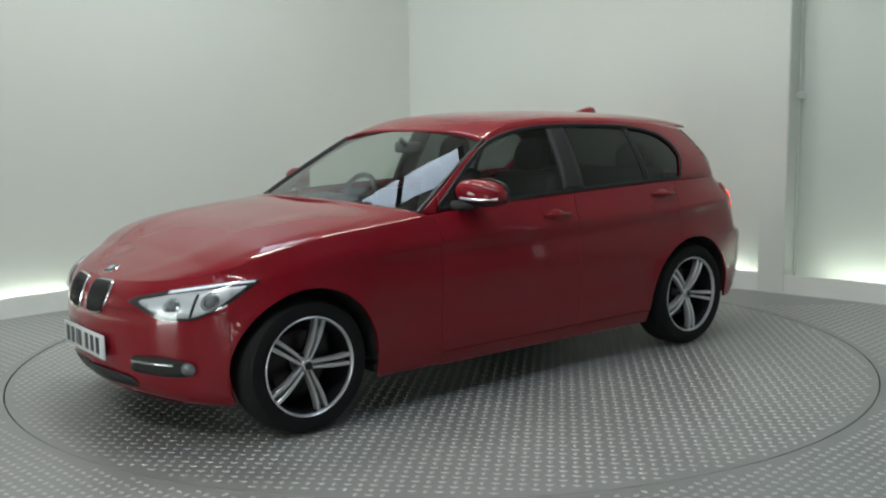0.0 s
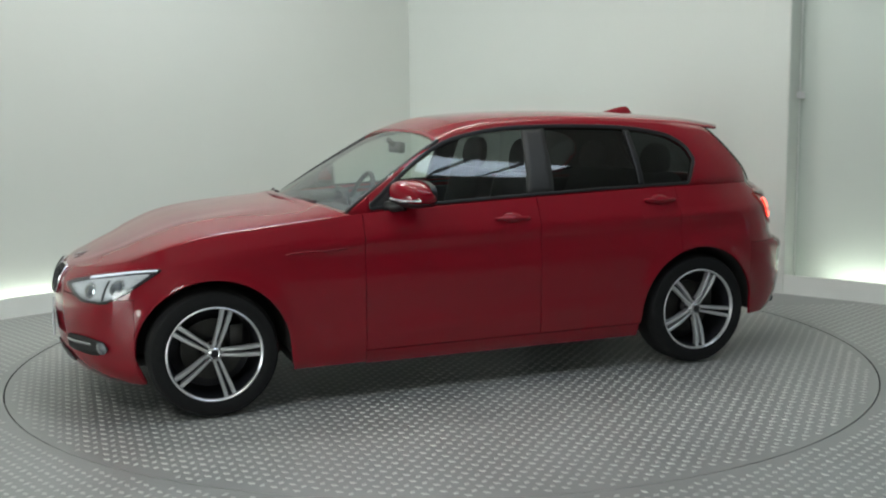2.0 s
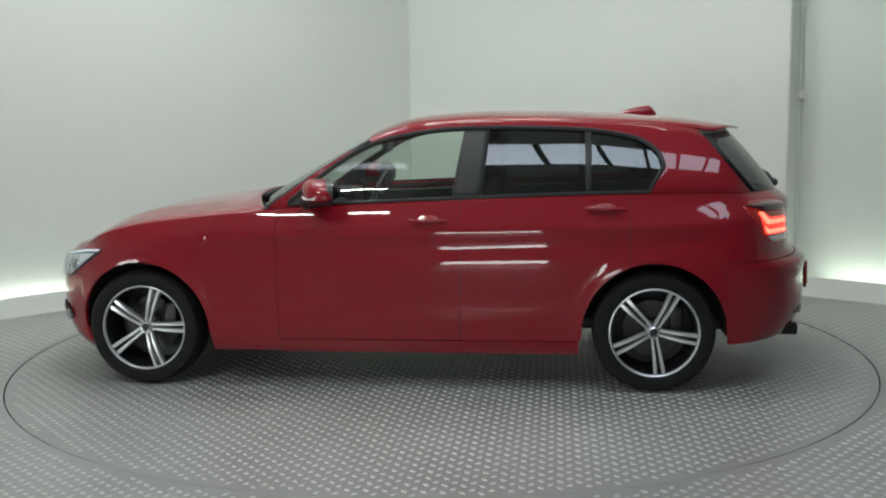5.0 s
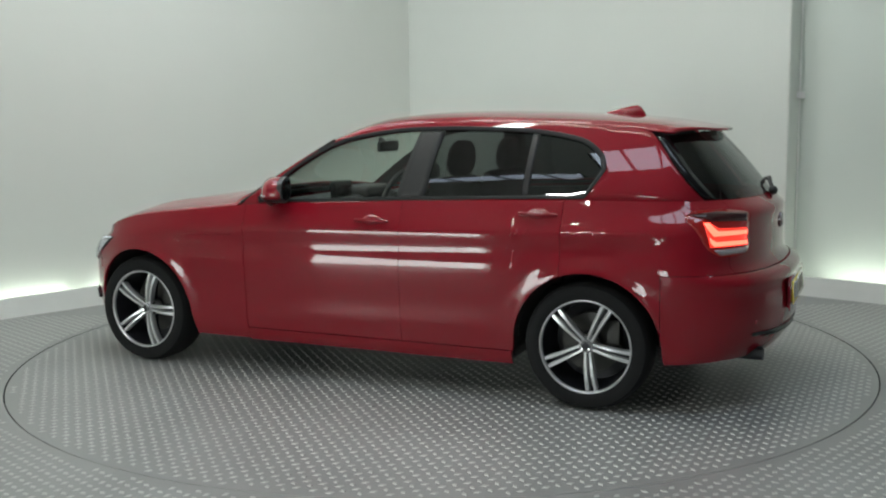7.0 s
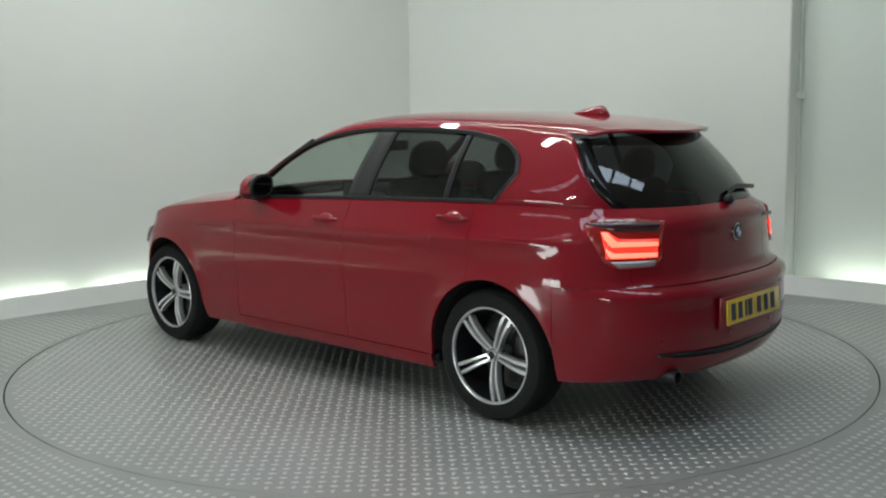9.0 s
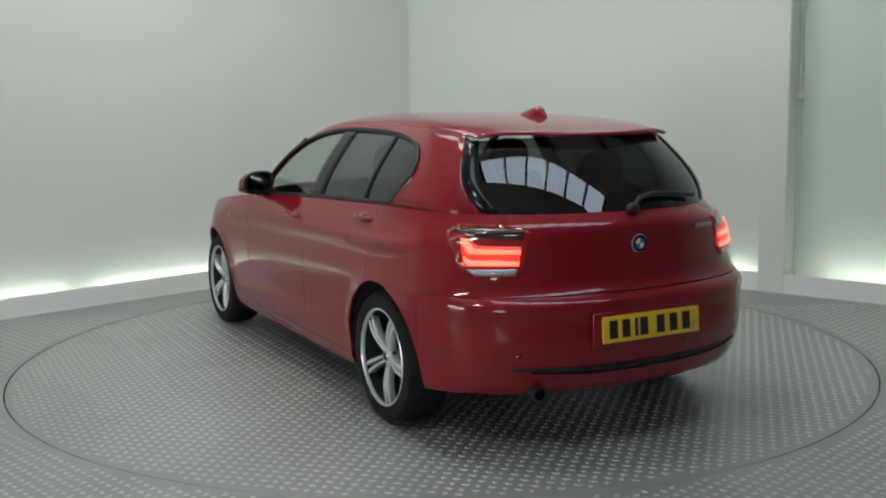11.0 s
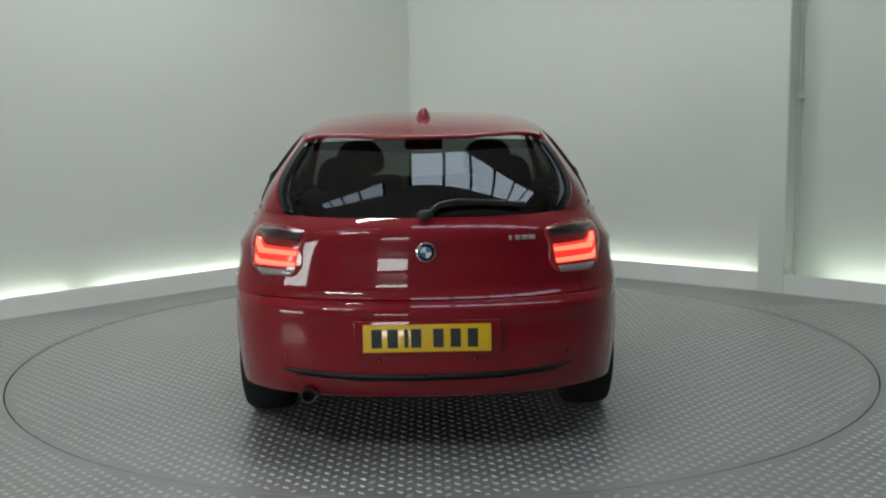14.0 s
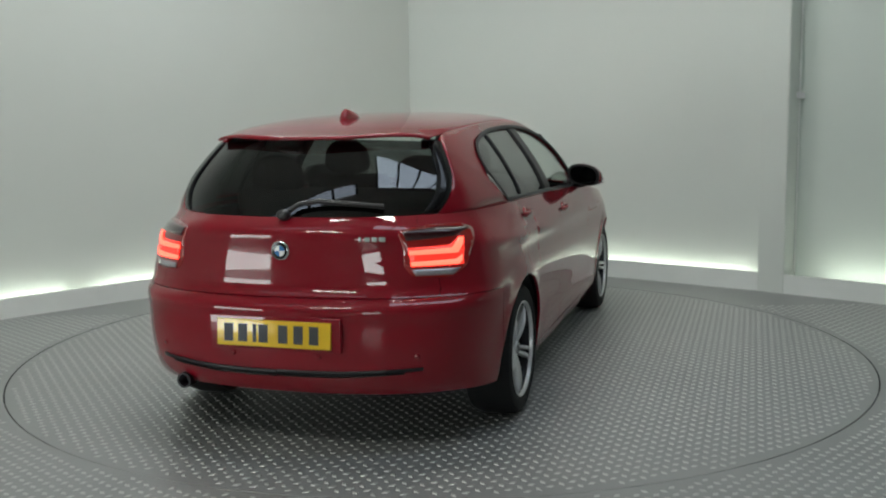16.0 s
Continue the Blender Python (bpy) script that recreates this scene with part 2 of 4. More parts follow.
for A, B_ in ((ring, mid), (mid, out)):
    for i in range(N):
        bm.faces.new((A[i], B_[i], B_[(i + 1) % N], A[(i + 1) % N]))
tagged(part("floor", bm, M_FLOOR, None, smooth=False), "grey steel floor plates around the turntable", "floor", kind="structure")
rim_rows = [[(math.cos(2 * math.pi * i / N) * r_, math.sin(2 * math.pi * i / N) * r_, z_) for r_, z_ in ((RT + 0.0072, -0.0005), (RT + 0.0072, -0.06))] for i in range(N)]
tagged(part("floor_rim", grid(rim_rows, True), M_GAP, None), "dark rim of the floor opening", "floor", kind="structure")
bm = bmesh.new()
bmesh.ops.create_circle(bm, cap_ends=True, radius=RT + 0.3, segments=96, matrix=Matrix.Translation((0, 0, -0.062)))
tagged(part("pit", bm, M_GAP, None, smooth=False), "dark pit below the turntable rim", "pit", kind="structure")


def stud_field(keep, step, seed):
    """Raised lozenge bars, each turned a quarter from its neighbours, as one mesh."""
    rnd = random.Random(seed)
    V, F = [], []
    n_ = int(6.5 / step)
    for i in range(-n_, n_):
        for j in range(-n_, n_):
            x, y = (i + 0.5) * step, (j + 0.5) * step
            k = keep(x, y)
            # every other bar is left out, so only glinting ones remain
            if k is None or (i + j) % 2:
                continue
            a = k + (math.pi / 4 if j % 2 else -math.pi / 4)
            c_, s_ = math.cos(a), math.sin(a)
            L, Wd, h = 0.0190, 0.0120, 0.0028 + 0.0006 * rnd.random()
            b0 = len(V)
            for u, v, z in ((-L, 0, 0.0002), (0, -Wd, 0.0002), (L, 0, 0.0002), (0, Wd, 0.0002), (-L * 0.7, 0, h), (0, -Wd * 0.65, h), (L * 0.7, 0, h), (0, Wd * 0.65, h)):
                V.append((x + u * c_ - v * s_, y + u * s_ + v * c_, z))
            F += [(b0, b0 + 1, b0 + 5, b0 + 4), (b0 + 1, b0 + 2, b0 + 6, b0 + 5), (b0 + 2, b0 + 3, b0 + 7, b0 + 6), (b0 + 3, b0, b0 + 4, b0 + 7), (b0 + 4, b0 + 5, b0 + 6, b0 + 7)]
    me = bpy.data.meshes.new("studs")
    me.from_pydata(V, [], F)
    me.materials.append(M_STUD)
    return me


def floor_keep(x, y):
    r = math.hypot(x, y)
    return 0.0 if RT + 0.05 < r < 4.6 and -4.4 < y < 1.2 and abs(x) < 4.2 else None


o = new("floor_studs", stud_field(floor_keep, 0.037, 3))
o.data.name = "floor_studs"
tagged(o, "raised lozenge bars of grey tread plate floor", "tread pattern", kind="stuff")

# the turntable and its studs
table = thing("turntable", "round grey steel turntable of worn tread plate", "turntable")
bm = bmesh.new()
rows = []
for k in range(N):
    a = 2 * math.pi * k / N
    rows.append([(r * math.cos(a), r * math.sin(a), z) for r, z in ((0.0005, 0), (1.2, 0), (RT - 0.0015, 0), (RT, -0.0015), (RT, -0.02))])
part("disc", grid(rows, True), M_TABLE, table)

def table_keep(x, y):
    if math.hypot(x, y) > RT - 0.04:
        return None
    return 0.0


o = new("studs", stud_field(table_keep, 0.037, 5))
o.parent = table
tagged(o, "raised lozenge bars of the tread plate", kind="stuff")

# ceiling with skylight openings, beams and battens
bm = bmesh.new()
holes = [(sx - lx / 2, sx + lx / 2, sy - ly / 2, sy + ly / 2) for sx, sy, lx, ly, _ in SKYLIGHTS]
xs = sorted({-9.0, 9.0, *[v for h_ in holes for v in h_[:2]]})
ys = sorted({-11.0, 6.0, *[v for h_ in holes for v in h_[2:]]})
for x0, x1 in zip(xs, xs[1:]):
    for y0, y1 in zip(ys, ys[1:]):
        if not any(h_[0] <= x0 and x1 <= h_[1] and h_[2] <= y0 and y1 <= h_[3] for h_ in holes):
            box(bm, x0, y0, CEIL, x1, y1, CEIL + 0.12)
tagged(part("ceiling", bm, M_CEIL, None, smooth=False), "off-white painted ceiling with skylight openings", "ceiling", kind="structure")
for k, (sx, sy, lx, ly, _) in enumerate(SKYLIGHTS):
    w = thing("skylight_%d" % (k + 1), "bright roof skylight divided by dark bars", "skylight", kind="structure")
    for q in np.arange(-lx / 2, lx / 2 + 0.01, lx / max(2, round(lx / 0.62))):
        part("glazing_bar", bx(sx + q - 0.03, sy - ly / 2, CEIL - 0.03, sx + q + 0.03, sy + ly / 2, CEIL + 0.01), M_BAR, w, smooth=False)
for bx_, by_, _ in BATTENS:
    f = thing("ceiling_light", "white fluorescent batten light under the ceiling, the rearmost an added fill", "ceiling light", "ceiling battens")
    part("housing", bx(bx_ - 0.75, by_ - 0.06, CEIL - 0.07, bx_ + 0.75, by_ + 0.06, CEIL, bevel=0.01), M_FIX, f)
    bm = bmesh.new()
    bmesh.ops.create_cone(bm, cap_ends=True, segments=12, radius1=0.016, radius2=0.016, depth=1.42, matrix=Matrix.Translation((bx_, by_, CEIL - 0.09)) @ Matrix.Rotation(radians(90), 4, "Y"))
    part("tube", bm, M_TUBE, f)

# unseen rear and side walls behind the camera, toned to shape light on the car, with daylit windows and a light strip
bm = bmesh.new()
for y0, y1, z0, z1 in ((SIDE_Y[1], -2.2, 0, CEIL), (SIDE_Y[0], SIDE_Y[1], SIDE_Z[1], CEIL), (SIDE_Y[0], SIDE_Y[1], 0, SIDE_Z[0]), (-10.6, SIDE_Y[0], 0, CEIL)):
    box(bm, -6.72, y0, z0, -6.6, y1, z1)
tagged(part("wall_back_left", bm, M_WALL, None, smooth=False), "unseen pale wall with a wide window, white to fill the car's side", "wall", kind="structure")
o, _, _ = wall_run("wall_back_right", (6.6, -1.8), (6.6, -10.5), 0.0, CEIL, M_DARKWALL)
tagged(o, "unseen dark wall that keeps the car's right-facing side dim", "wall", kind="structure")
bm = bmesh.new()
for x0, x1, z0, z1 in ((-6.8, WIN_X[0], 0, CEIL), (WIN_X[0], WIN_X[1], 0, WIN_Z[0]), (WIN_X[0], WIN_X[1], WIN_Z[1], CEIL), (WIN_X[1], 6.8, 0, CEIL)):
    box(bm, x0, -10.6, z0, x1, -10.45, z1)
tagged(part("wall_back", bm, M_BACKWALL, None, smooth=False), "unseen grey wall with a low window, toned for the car's reflections", "wall", kind="structure")
tagged(part("backdrop", bx(-7.2, SIDE_Y[0] - 0.5, -0.2, -7.15, SIDE_Y[1] + 0.5, SIDE_Z[1] + 0.3), M_DAY, None, smooth=False), "bright daylight outside the wide window", "daylight", kind="structure")
tagged(part("backdrop", bx(WIN_X[0] - 0.3, -11.0, 0.1, WIN_X[1] + 0.3, -10.95, WIN_Z[1] + 0.3), M_DAY, None, smooth=False), "bright daylight outside the low window", "daylight", kind="structure")
tagged(part("baseboard_back_left", bx(-6.52, SIDE_Y[1] + 0.05, 0, -6.50, -2.6, 0.15), M_SKIRT, None, smooth=False), "grey-white upstand board hiding a light strip", "baseboard", kind="structure")
tagged(part("light_strip", bx(-6.57, SIDE_Y[1] + 0.1, 0.09, -6.55, -2.7, 0.105), M_LED, None, smooth=False), "white glowing light strip lying behind the upstand", "light strip", "cove light strips")

# ---- the car: x forward, y to its left, z up, origin on the ground between the axles ----
WB, RW, ARCH, ZW = 1.345, 0.312, 0.364, 0.307
XF, XR, HALF = 2.045, -2.215, 0.8825
NOSE_X = [(0.14, -0.16), (0.20, -0.07), (0.28, -0.02), (0.40, 0.0), (0.52, 0.0), (0.60, -0.012), (0.66, -0.035), (0.70, -0.075), (0.75, -0.14)]
TAIL_X = [(0.22, 0.12), (0.28, 0.055), (0.36, 0.015), (0.46, 0.0), (0.58, 0.004), (0.625, -0.004), (0.655, 0.012), (0.675, 0.055), (0.70, 0.082), (0.78, 0.086), (0.87, 0.090), (0.925, 0.083), (0.95, 0.088), (0.975, 0.115), (1.00, 0.15), (1.05, 0.19)]
PROF = [(0.14, 0.90), (0.20, 0.945), (0.26, 0.968), (0.36, 0.978), (0.50, 0.990), (0.62, 0.998), (0.72, 0.998), (0.78, 0.994), (0.84, 0.983), (0.90, 0.962), (0.95, 0.936), (1.02, 0.902)]


def outline():
    pts = []
    x0 = 0.85
    for k in range(0, 91):
        a = radians(90 - k)
        pts.append((x0 + (XF - x0) * math.sin(a) ** (2 / 4.7), HALF * max(0, math.cos(a)) ** (2 / 2.05)))
    for k in range(1, 60):
        pts.append((x0 - (x0 + 0.95) * k / 60, HALF))
    x1 = -0.95
    for k in range(0, 91):
        a = radians(k)
        pts.append((x1 + (XR - x1) * math.sin(a) ** (2 / 5.8), HALF * max(0, math.cos(a)) ** (2 / 2.2)))
    return pts


OUT = np.array(outline())
SL = np.concatenate([[0], np.cumsum(np.hypot(*np.diff(OUT, axis=0).T))])
S_END = float(SL[-1])


def s_x(x):
    """Length along the outline at which the side is at x."""
    return float(np.interp(-x, -OUT[:, 0], SL))


def s_yf(y):
    return float(np.interp(y, OUT[:150, 1].clip(0, HALF) + np.arange(150) * 1e-9, SL[:150]))


def s_yr(y):
    return S_END - float(np.interp(y, OUT[::-1][:90, 1], (S_END - SL)[::-1][:90]))


def body(s, z):
    """A point of the left body side at length s along the outline and height z."""
    s = min(S_END, max(0, s))
    x, y = float(np.interp(s, SL, OUT[:, 0])), float(np.interp(s, SL, OUT[:, 1]))
    pr = soft(z, PROF)
    pr -= sm(-x, 1.25, 2.0) * (0.030 * sm(z, 0.68, 0.85) + 0.068 * sm(z, 0.86, 1.0))   # shoulders draw in towards the tail
    zt = soft(x, BELT)
    pr -= 0.038 * sm(x, 0.8, 1.4) * (1 - sm(x, 1.86, 2.0)) * sm(z, zt - 0.13, zt + 0.03)   # wings roll over towards the bonnet
    # shoulder crease that rises to the rear, hollow below it, and flared arches
    zc = 0.80 + 0.055 * (1.4 - x) / 2.8
    mid = sm(x, -1.95, -1.5) * (1 - sm(x, 0.4, 1.4))
    yo = mid * (0.011 * math.exp(-((z - zc) / 0.020) ** 2) - 0.012 * math.exp(-((z - zc + 0.085) / 0.05) ** 2))
    yo += mid * (0.007 * math.exp(-((z - 0.32 - 0.04 * (1 - x)) / 0.04) ** 2) - 0.003 * math.exp(-((z - 0.46) / 0.07) ** 2)) * (1 - sm(abs(x), 0.7, 1.0))
    for xw in (WB, -WB):
        r = math.hypot(x - xw, z - ZW) - ARCH
        if z > 0.2:
            yo += 0.012 * math.exp(-(r / 0.045) ** 2) * (0.2 + 0.8 * sm(z, 0.25, 0.45))
    kf, kr = sm(x, 1.35, 2.0), sm(-x, 1.66, 2.08)
    pr = pr + (1 - pr) * 0.35 * kf
    x += kf * soft(z, NOSE_X) + kr * soft(z, TAIL_X)
    return Vector((x, max(0, y * pr + yo * (1 if y > 0.3 else y / 0.3)), z))


def body_n(s, z):
    a = body(s + 0.01, z) - body(s - 0.01, z)
    b = body(s, z + 0.008) - body(s, z - 0.008)
    n_ = b.cross(a)
    if n_.length < 1e-9:
        n_ = Vector((1 if s < 1 else -1, 0, 0))
    n_.normalize()
    p_ = body(s, z)
    return n_ if n_.dot(Vector((p_.x * 0.3, p_.y, 0))) > 0 else -n_


def arch_z(x, base):
    z = base
    for xw in (WB, -WB):
        if abs(x - xw) < ARCH:
            z = max(z, ZW + math.sqrt(ARCH ** 2 - (x - xw) ** 2))
    return z


BASE = [(-2.25, 0.262), (-1.72, 0.25), (-1.6, 0.22), (-0.95, 0.205), (0.95, 0.195), (1.6, 0.20), (1.75, 0.165), (2.12, 0.175)]
BELT = [(-2.25, 1.00), (-1.4, 1.008), (-1.0, 1.002), (-0.4, 0.985), (0.2, 0.963), (0.55, 0.948), (0.8, 0.925), (1.0, 0.905), (1.3, 0.872), (1.5, 0.838), (1.7, 0.792), (1.85, 0.745), (1.95, 0.715), (2.045, 0.695)]
HOOD = [(0.6, 1.0), (0.93, 0.978), (1.1, 0.962), (1.43, 0.917), (1.72, 0.841), (1.86, 0.789), (1.95, 0.742), (2.01, 0.712), (2.045, 0.697)]


def xref(s):
    return float(np.interp(s, SL, OUT[:, 0]))


def zlow(s):
    x = xref(s)
    return arch_z(x, lin(x, BASE))


def ztop(s):
    return soft(xref(s), BELT)


def mirrored(bm):
    bmesh.ops.transform(bm, matrix=Matrix.Diagonal((1, -1, 1, 1)), verts=bm.verts[:])
    return bm


def panel_bm(s0, s1, lo, hi, rows=22, step=0.02, off=0.0):
    ss = list(np.linspace(s0, s1, max(3, int((s1 - s0) / step) + 1)))
    for xw in (WB, -WB):
        for k in range(1, 16):
            for sg in (-1, 1):
                q = s_x(xw + sg * ARCH * math.sin(radians(90 - 0.4 * k * k ** 0.6)))
                if s0 < q < s1:
                    ss.append(q)
    ss = sorted(ss)
    R = []
    for s in ss:
        a, b = lo(s), hi(s)
        r = []
        for k in range(rows + 1):
            z = a + (b - a) * k / rows
            p_ = body(s, z)
            if off:
                p_ = p_ + body_n(s, z) * off
            r.append(p_)
        R.append(r)
    bm = grid(R)
    bm.normal_update()
    rim = [e for e in bm.edges if e.is_boundary]
    ns = {v: v.normal.copy() for e in rim for v in e.verts}
    made = bmesh.ops.extrude_edge_only(bm, edges=rim)["geom"]
    olds = {tuple(round(c, 6) for c in v.co): ns[v] for v in ns}
    for v in made:
        if isinstance(v, bmesh.types.BMVert):
            k_ = olds[tuple(round(c, 6) for c in v.co)]
            if k_.dot(Vector((v.co.x * 0.3, v.co.y, 0))) < 0:
                k_ = -k_
            v.co -= k_ * 0.014
    return bm


def both(name, make, material, parent, label="", thick=0.0, smooth=True):
    obs = []
    for sg in (1, -1):
        bm = make()
        if sg < 0:
            mirrored(bm)
        ob = part(name, bm, material, parent, label, smooth)
        if thick:
            solid(ob, thick)
        obs.append(ob)
    return obs


def across(name, make, material, parent, label="", thick=0.0):
    """One panel of both halves, joined at the middle."""
    bm = make()
    doomed = [f for f in bm.faces if all(abs(v.co.y) < 0.0005 for v in f.verts)]
    bmesh.ops.delete(bm, geom=doomed, context="FACES")
    me = bpy.data.meshes.new("tmp")
    bm.to_mesh(me)
    me.transform(Matrix.Diagonal((1, -1, 1, 1)))
    bm.from_mesh(me)
    bpy.data.meshes.remove(me)
    bmesh.ops.remove_doubles(bm, verts=[v for v in bm.verts if abs(v.co.y) < 0.001], dist=0.002)
    return part(name, bm, material, parent, label)


car = thing("car", "glossy red metallic five-door hatchback parked on the turntable", "car")
G = 0.0013   # half of a shut line
S_WING, S_B, S_RD = s_x(0.60), s_x(-0.36), s_x(-1.22)
BUMP_F = lambda s: 0.60 if xref(s) > 1.9 else 0.60 - 0.02 * sm(-xref(s), -1.9, -1.7)
S_FB = s_x(1.70)      # the front bumper ends before the wheel
S_RB = s_x(-1.70)
BUMP_R = 0.672

across("front_bumper", lambda: panel_bm(0, S_FB - G, zlow, lambda s: 0.585), M_PAINT, car, thick=0.0)
across("front_panel", lambda: panel_bm(0, s_yf(0.72), lambda s: 0.588, ztop, rows=10), M_PAINT, car, thick=0.0)
both("front_wing", lambda: panel_bm(s_yf(0.72) + G, S_FB + G, lambda s: 0.588, ztop, rows=14), M_PAINT, car, thick=0.0)
both("front_wing", lambda: panel_bm(S_FB + G, S_WING - G, zlow, ztop), M_PAINT, car, thick=0.0)
SILL = lambda s: 0.262
front_doors = both("front_door", lambda: panel_bm(S_WING + G, S_B - G, SILL, ztop), M_PAINT, car, thick=0.0)
rear_doors = both("rear_door", lambda: panel_bm(S_B + G, S_RD - G, lambda s: max(0.262, zlow(s)), ztop), M_PAINT, car, thick=0.0)
both("sill", lambda: panel_bm(S_WING, s_x(-0.965), lambda s: 0.188, lambda s: 0.258, rows=6), M_PAINT, car, thick=0.03)
both("rear_quarter", lambda: panel_bm(S_RD + G, S_RB - G, zlow, ztop), M_PAINT, car, thick=0.0)
both("rear_quarter", lambda: panel_bm(S_RB - G, s_yr(0.66) - G, lambda s: BUMP_R + G, ztop, rows=14), M_PAINT, car, thick=0.0)
across("rear_bumper", lambda: panel_bm(S_RB + G, S_END, zlow, lambda s: BUMP_R - G), M_PAINT, car, thick=0.0)
across("tailgate", lambda: panel_bm(s_yr(0.66) + G, S_END, lambda s: BUMP_R + 2 * G, ztop, rows=14), M_PAINT, car, thick=0.0)


# bonnet
def hood_rows():
    R = []
    xs_ = list(np.linspace(0.66, 1.90, 50)) + list(XF - (XF - 1.90) * (1 - np.linspace(0, 1, 30)[1:]) ** 2)
    for x in xs_:
        s = s_x(x) if x < XF - 1e-4 else 0
        e = body(s, ztop(s))
        zc_, r = soft(x, HOOD), []
        for k in range(-24, 25):
            u = math.sin(radians(90 * k / 24))
            crown = max(0, 1 - abs(u) ** 2.6) ** 0.7
            z = e.z + max(0.0, zc_ - e.z) * crown
            z += 0.007 * math.exp(-((abs(u) - 0.62) / 0.11) ** 2) * sm(x, 0.9, 1.3) * (1 - sm(x, 1.8, 2.05))
            r.append((e.x + 0.18 * (1 - sm(x, 0.66, 0.9)) * (1 - u * u), u * e.y, z))
        R.append(r)
    return R


solid(part("bonnet", grid(hood_rows()), M_PAINT, car), 0.008)

# ---- the upper body ----
SIDETOP = [(-1.85, 1.0), (-1.825, 1.03), (-1.72, 1.155), (-1.62, 1.285), (-1.56, 1.332), (-1.25, 1.362), (-0.8, 1.382), (-0.4, 1.382), (-0.1, 1.358), (0.1, 1.298), (0.3, 1.195), (0.5, 1.062), (0.68, 0.935)]
ROOF = [(-1.90, 1.320), (-1.6, 1.379), (-1.25, 1.415), (-0.73, 1.436), (-0.39, 1.436), (-0.09, 1.413), (0.05, 1.376), (0.16, 1.330)]
DLO_TOP = [(-1.394, 1.143), (-1.378, 1.20), (-1.33, 1.250), (-1.25, 1.290), (-1.02, 1.330), (-0.7, 1.346), (-0.414, 1.347), (-0.2, 1.335), (0.03, 1.296), (0.176, 1.242), (0.353, 1.130), (0.545, 0.975)]


def dlo_low(x):
    b = soft(x, BELT) + 0.012
    if x < -1.315:
        b += (0.143 - 0.015) * ((-1.315 - x) / 0.079)
    return b


TOPS = [(s_, body(s_, 1.0).x) for s_ in np.linspace(s_x(-1.3), S_END, 160)]


def s_top(x):
    """Length along the outline at which the body's upper edge is at x, towards the tail."""
    return float(np.interp(-x, [-q[1] for q in TOPS], [q[0] for q in TOPS]))


def upper(x, z):
    """A point of the left upper side at x and height z."""
    xb = min(0.75, max(-2.0, x))
    zb = soft(x, BELT)
    s = s_x(xb) if xb > -1.5 else s_top(xb)
    yb = body(s, zb).y - 0.012 * (1 - sm(-x, 1.3, 1.75))
    if x > 0.2:
        yb -= 0.04 * sm(x, 0.2, 0.75)
    t = (z - zb) / (1.385 - zb)
    y = yb - (0.235 + 0.042 * sm(-x, 0.9, 1.8)) * max(0, t) ** 1.35
    return Vector((x, y, z))


def upper_grid(x0, x1, lo, hi, rows=8, step=0.02, off=0.0):
    R = []
    for x in np.linspace(x0, x1, max(3, int(abs(x1 - x0) / step) + 1)):
        a, b = lo(x), hi(x)
        R.append([upper(x, a + (b - a) * k / rows) + Vector((0, off, off * 0.45)) for k in range(rows + 1)])
    return grid(R)


top_of = lambda x: soft(x, SIDETOP)
dlo_top = lambda x: max(soft(x, DLO_TOP), dlo_low(x) + 0.0005)
belt = lambda x: soft(x, BELT)
XA, XD = 0.545, -1.394


FR = (dlo_low(XD) - belt(XD)) / (top_of(XD) - belt(XD))
zmid = lambda x: belt(x) + FR * (top_of(x) - belt(x))


def side_frame(off=0.0):
    bm = upper_grid(XD, XA, dlo_top, lambda x: max(top_of(x), dlo_top(x) + 0.004), 6, off=off)
    for a in (upper_grid(XD, XA, lambda x: belt(x) - 0.004, dlo_low, 3, off=off), upper_grid(-1.848, XD, lambda x: belt(x) - 0.004, zmid, 3, off=off),
              upper_grid(-1.848, XD, zmid, top_of, 6, off=off), upper_grid(XA, 0.68, lambda x: belt(x) - 0.02, lambda x: max(top_of(x), belt(x) - 0.015), 8, off=off)):
        me = bpy.data.meshes.new("tmp")
        a.to_mesh(me), a.free()
        bm.from_mesh(me)
        bpy.data.meshes.remove(me)
    bmesh.ops.remove_doubles(bm, verts=bm.verts[:], dist=0.001)
    return bm


both("side_frame", side_frame, M_PAINT, car, thick=0.02)
both("pillar_lining", lambda: side_frame(-0.028), M_DASH, car, "dark inner pillar lining")


def rail(pts, r=0.009, off=0.006):
    """A rounded strip along points of the upper side."""
    R = []
    P_ = [upper(x, z) for x, z in pts]
    for k, q in enumerate(P_):
        t = (P_[min(k + 1, len(P_) - 1)] - P_[max(k - 1, 0)]).normalized()
        nn = Vector((0, 0.93, 0.36))
        nn = (nn - t * nn.dot(t)).normalized()
        b = t.cross(nn)
        R.append([q + nn * off + (nn * math.cos(a) * 0.5 + b * math.sin(a)) * r for a in np.linspace(0, 2 * math.pi, 9)])
    return grid(R)


DLO_XS = np.concatenate([np.linspace(XD, -1.2, 22), np.linspace(-1.15, XA, 50)])
both("window_trim", lambda: rail([(x, dlo_top(x)) for x in DLO_XS], 0.012), M_TRIM, car, "black window surround")
both("window_trim", lambda: rail([(x, dlo_low(x)) for x in DLO_XS], 0.009), M_TRIM, car, "black window surround")

# pillars and panes
X_B = lambda z: -0.40 - 0.10 * (z - 0.98)
XG = lambda z: -1.02


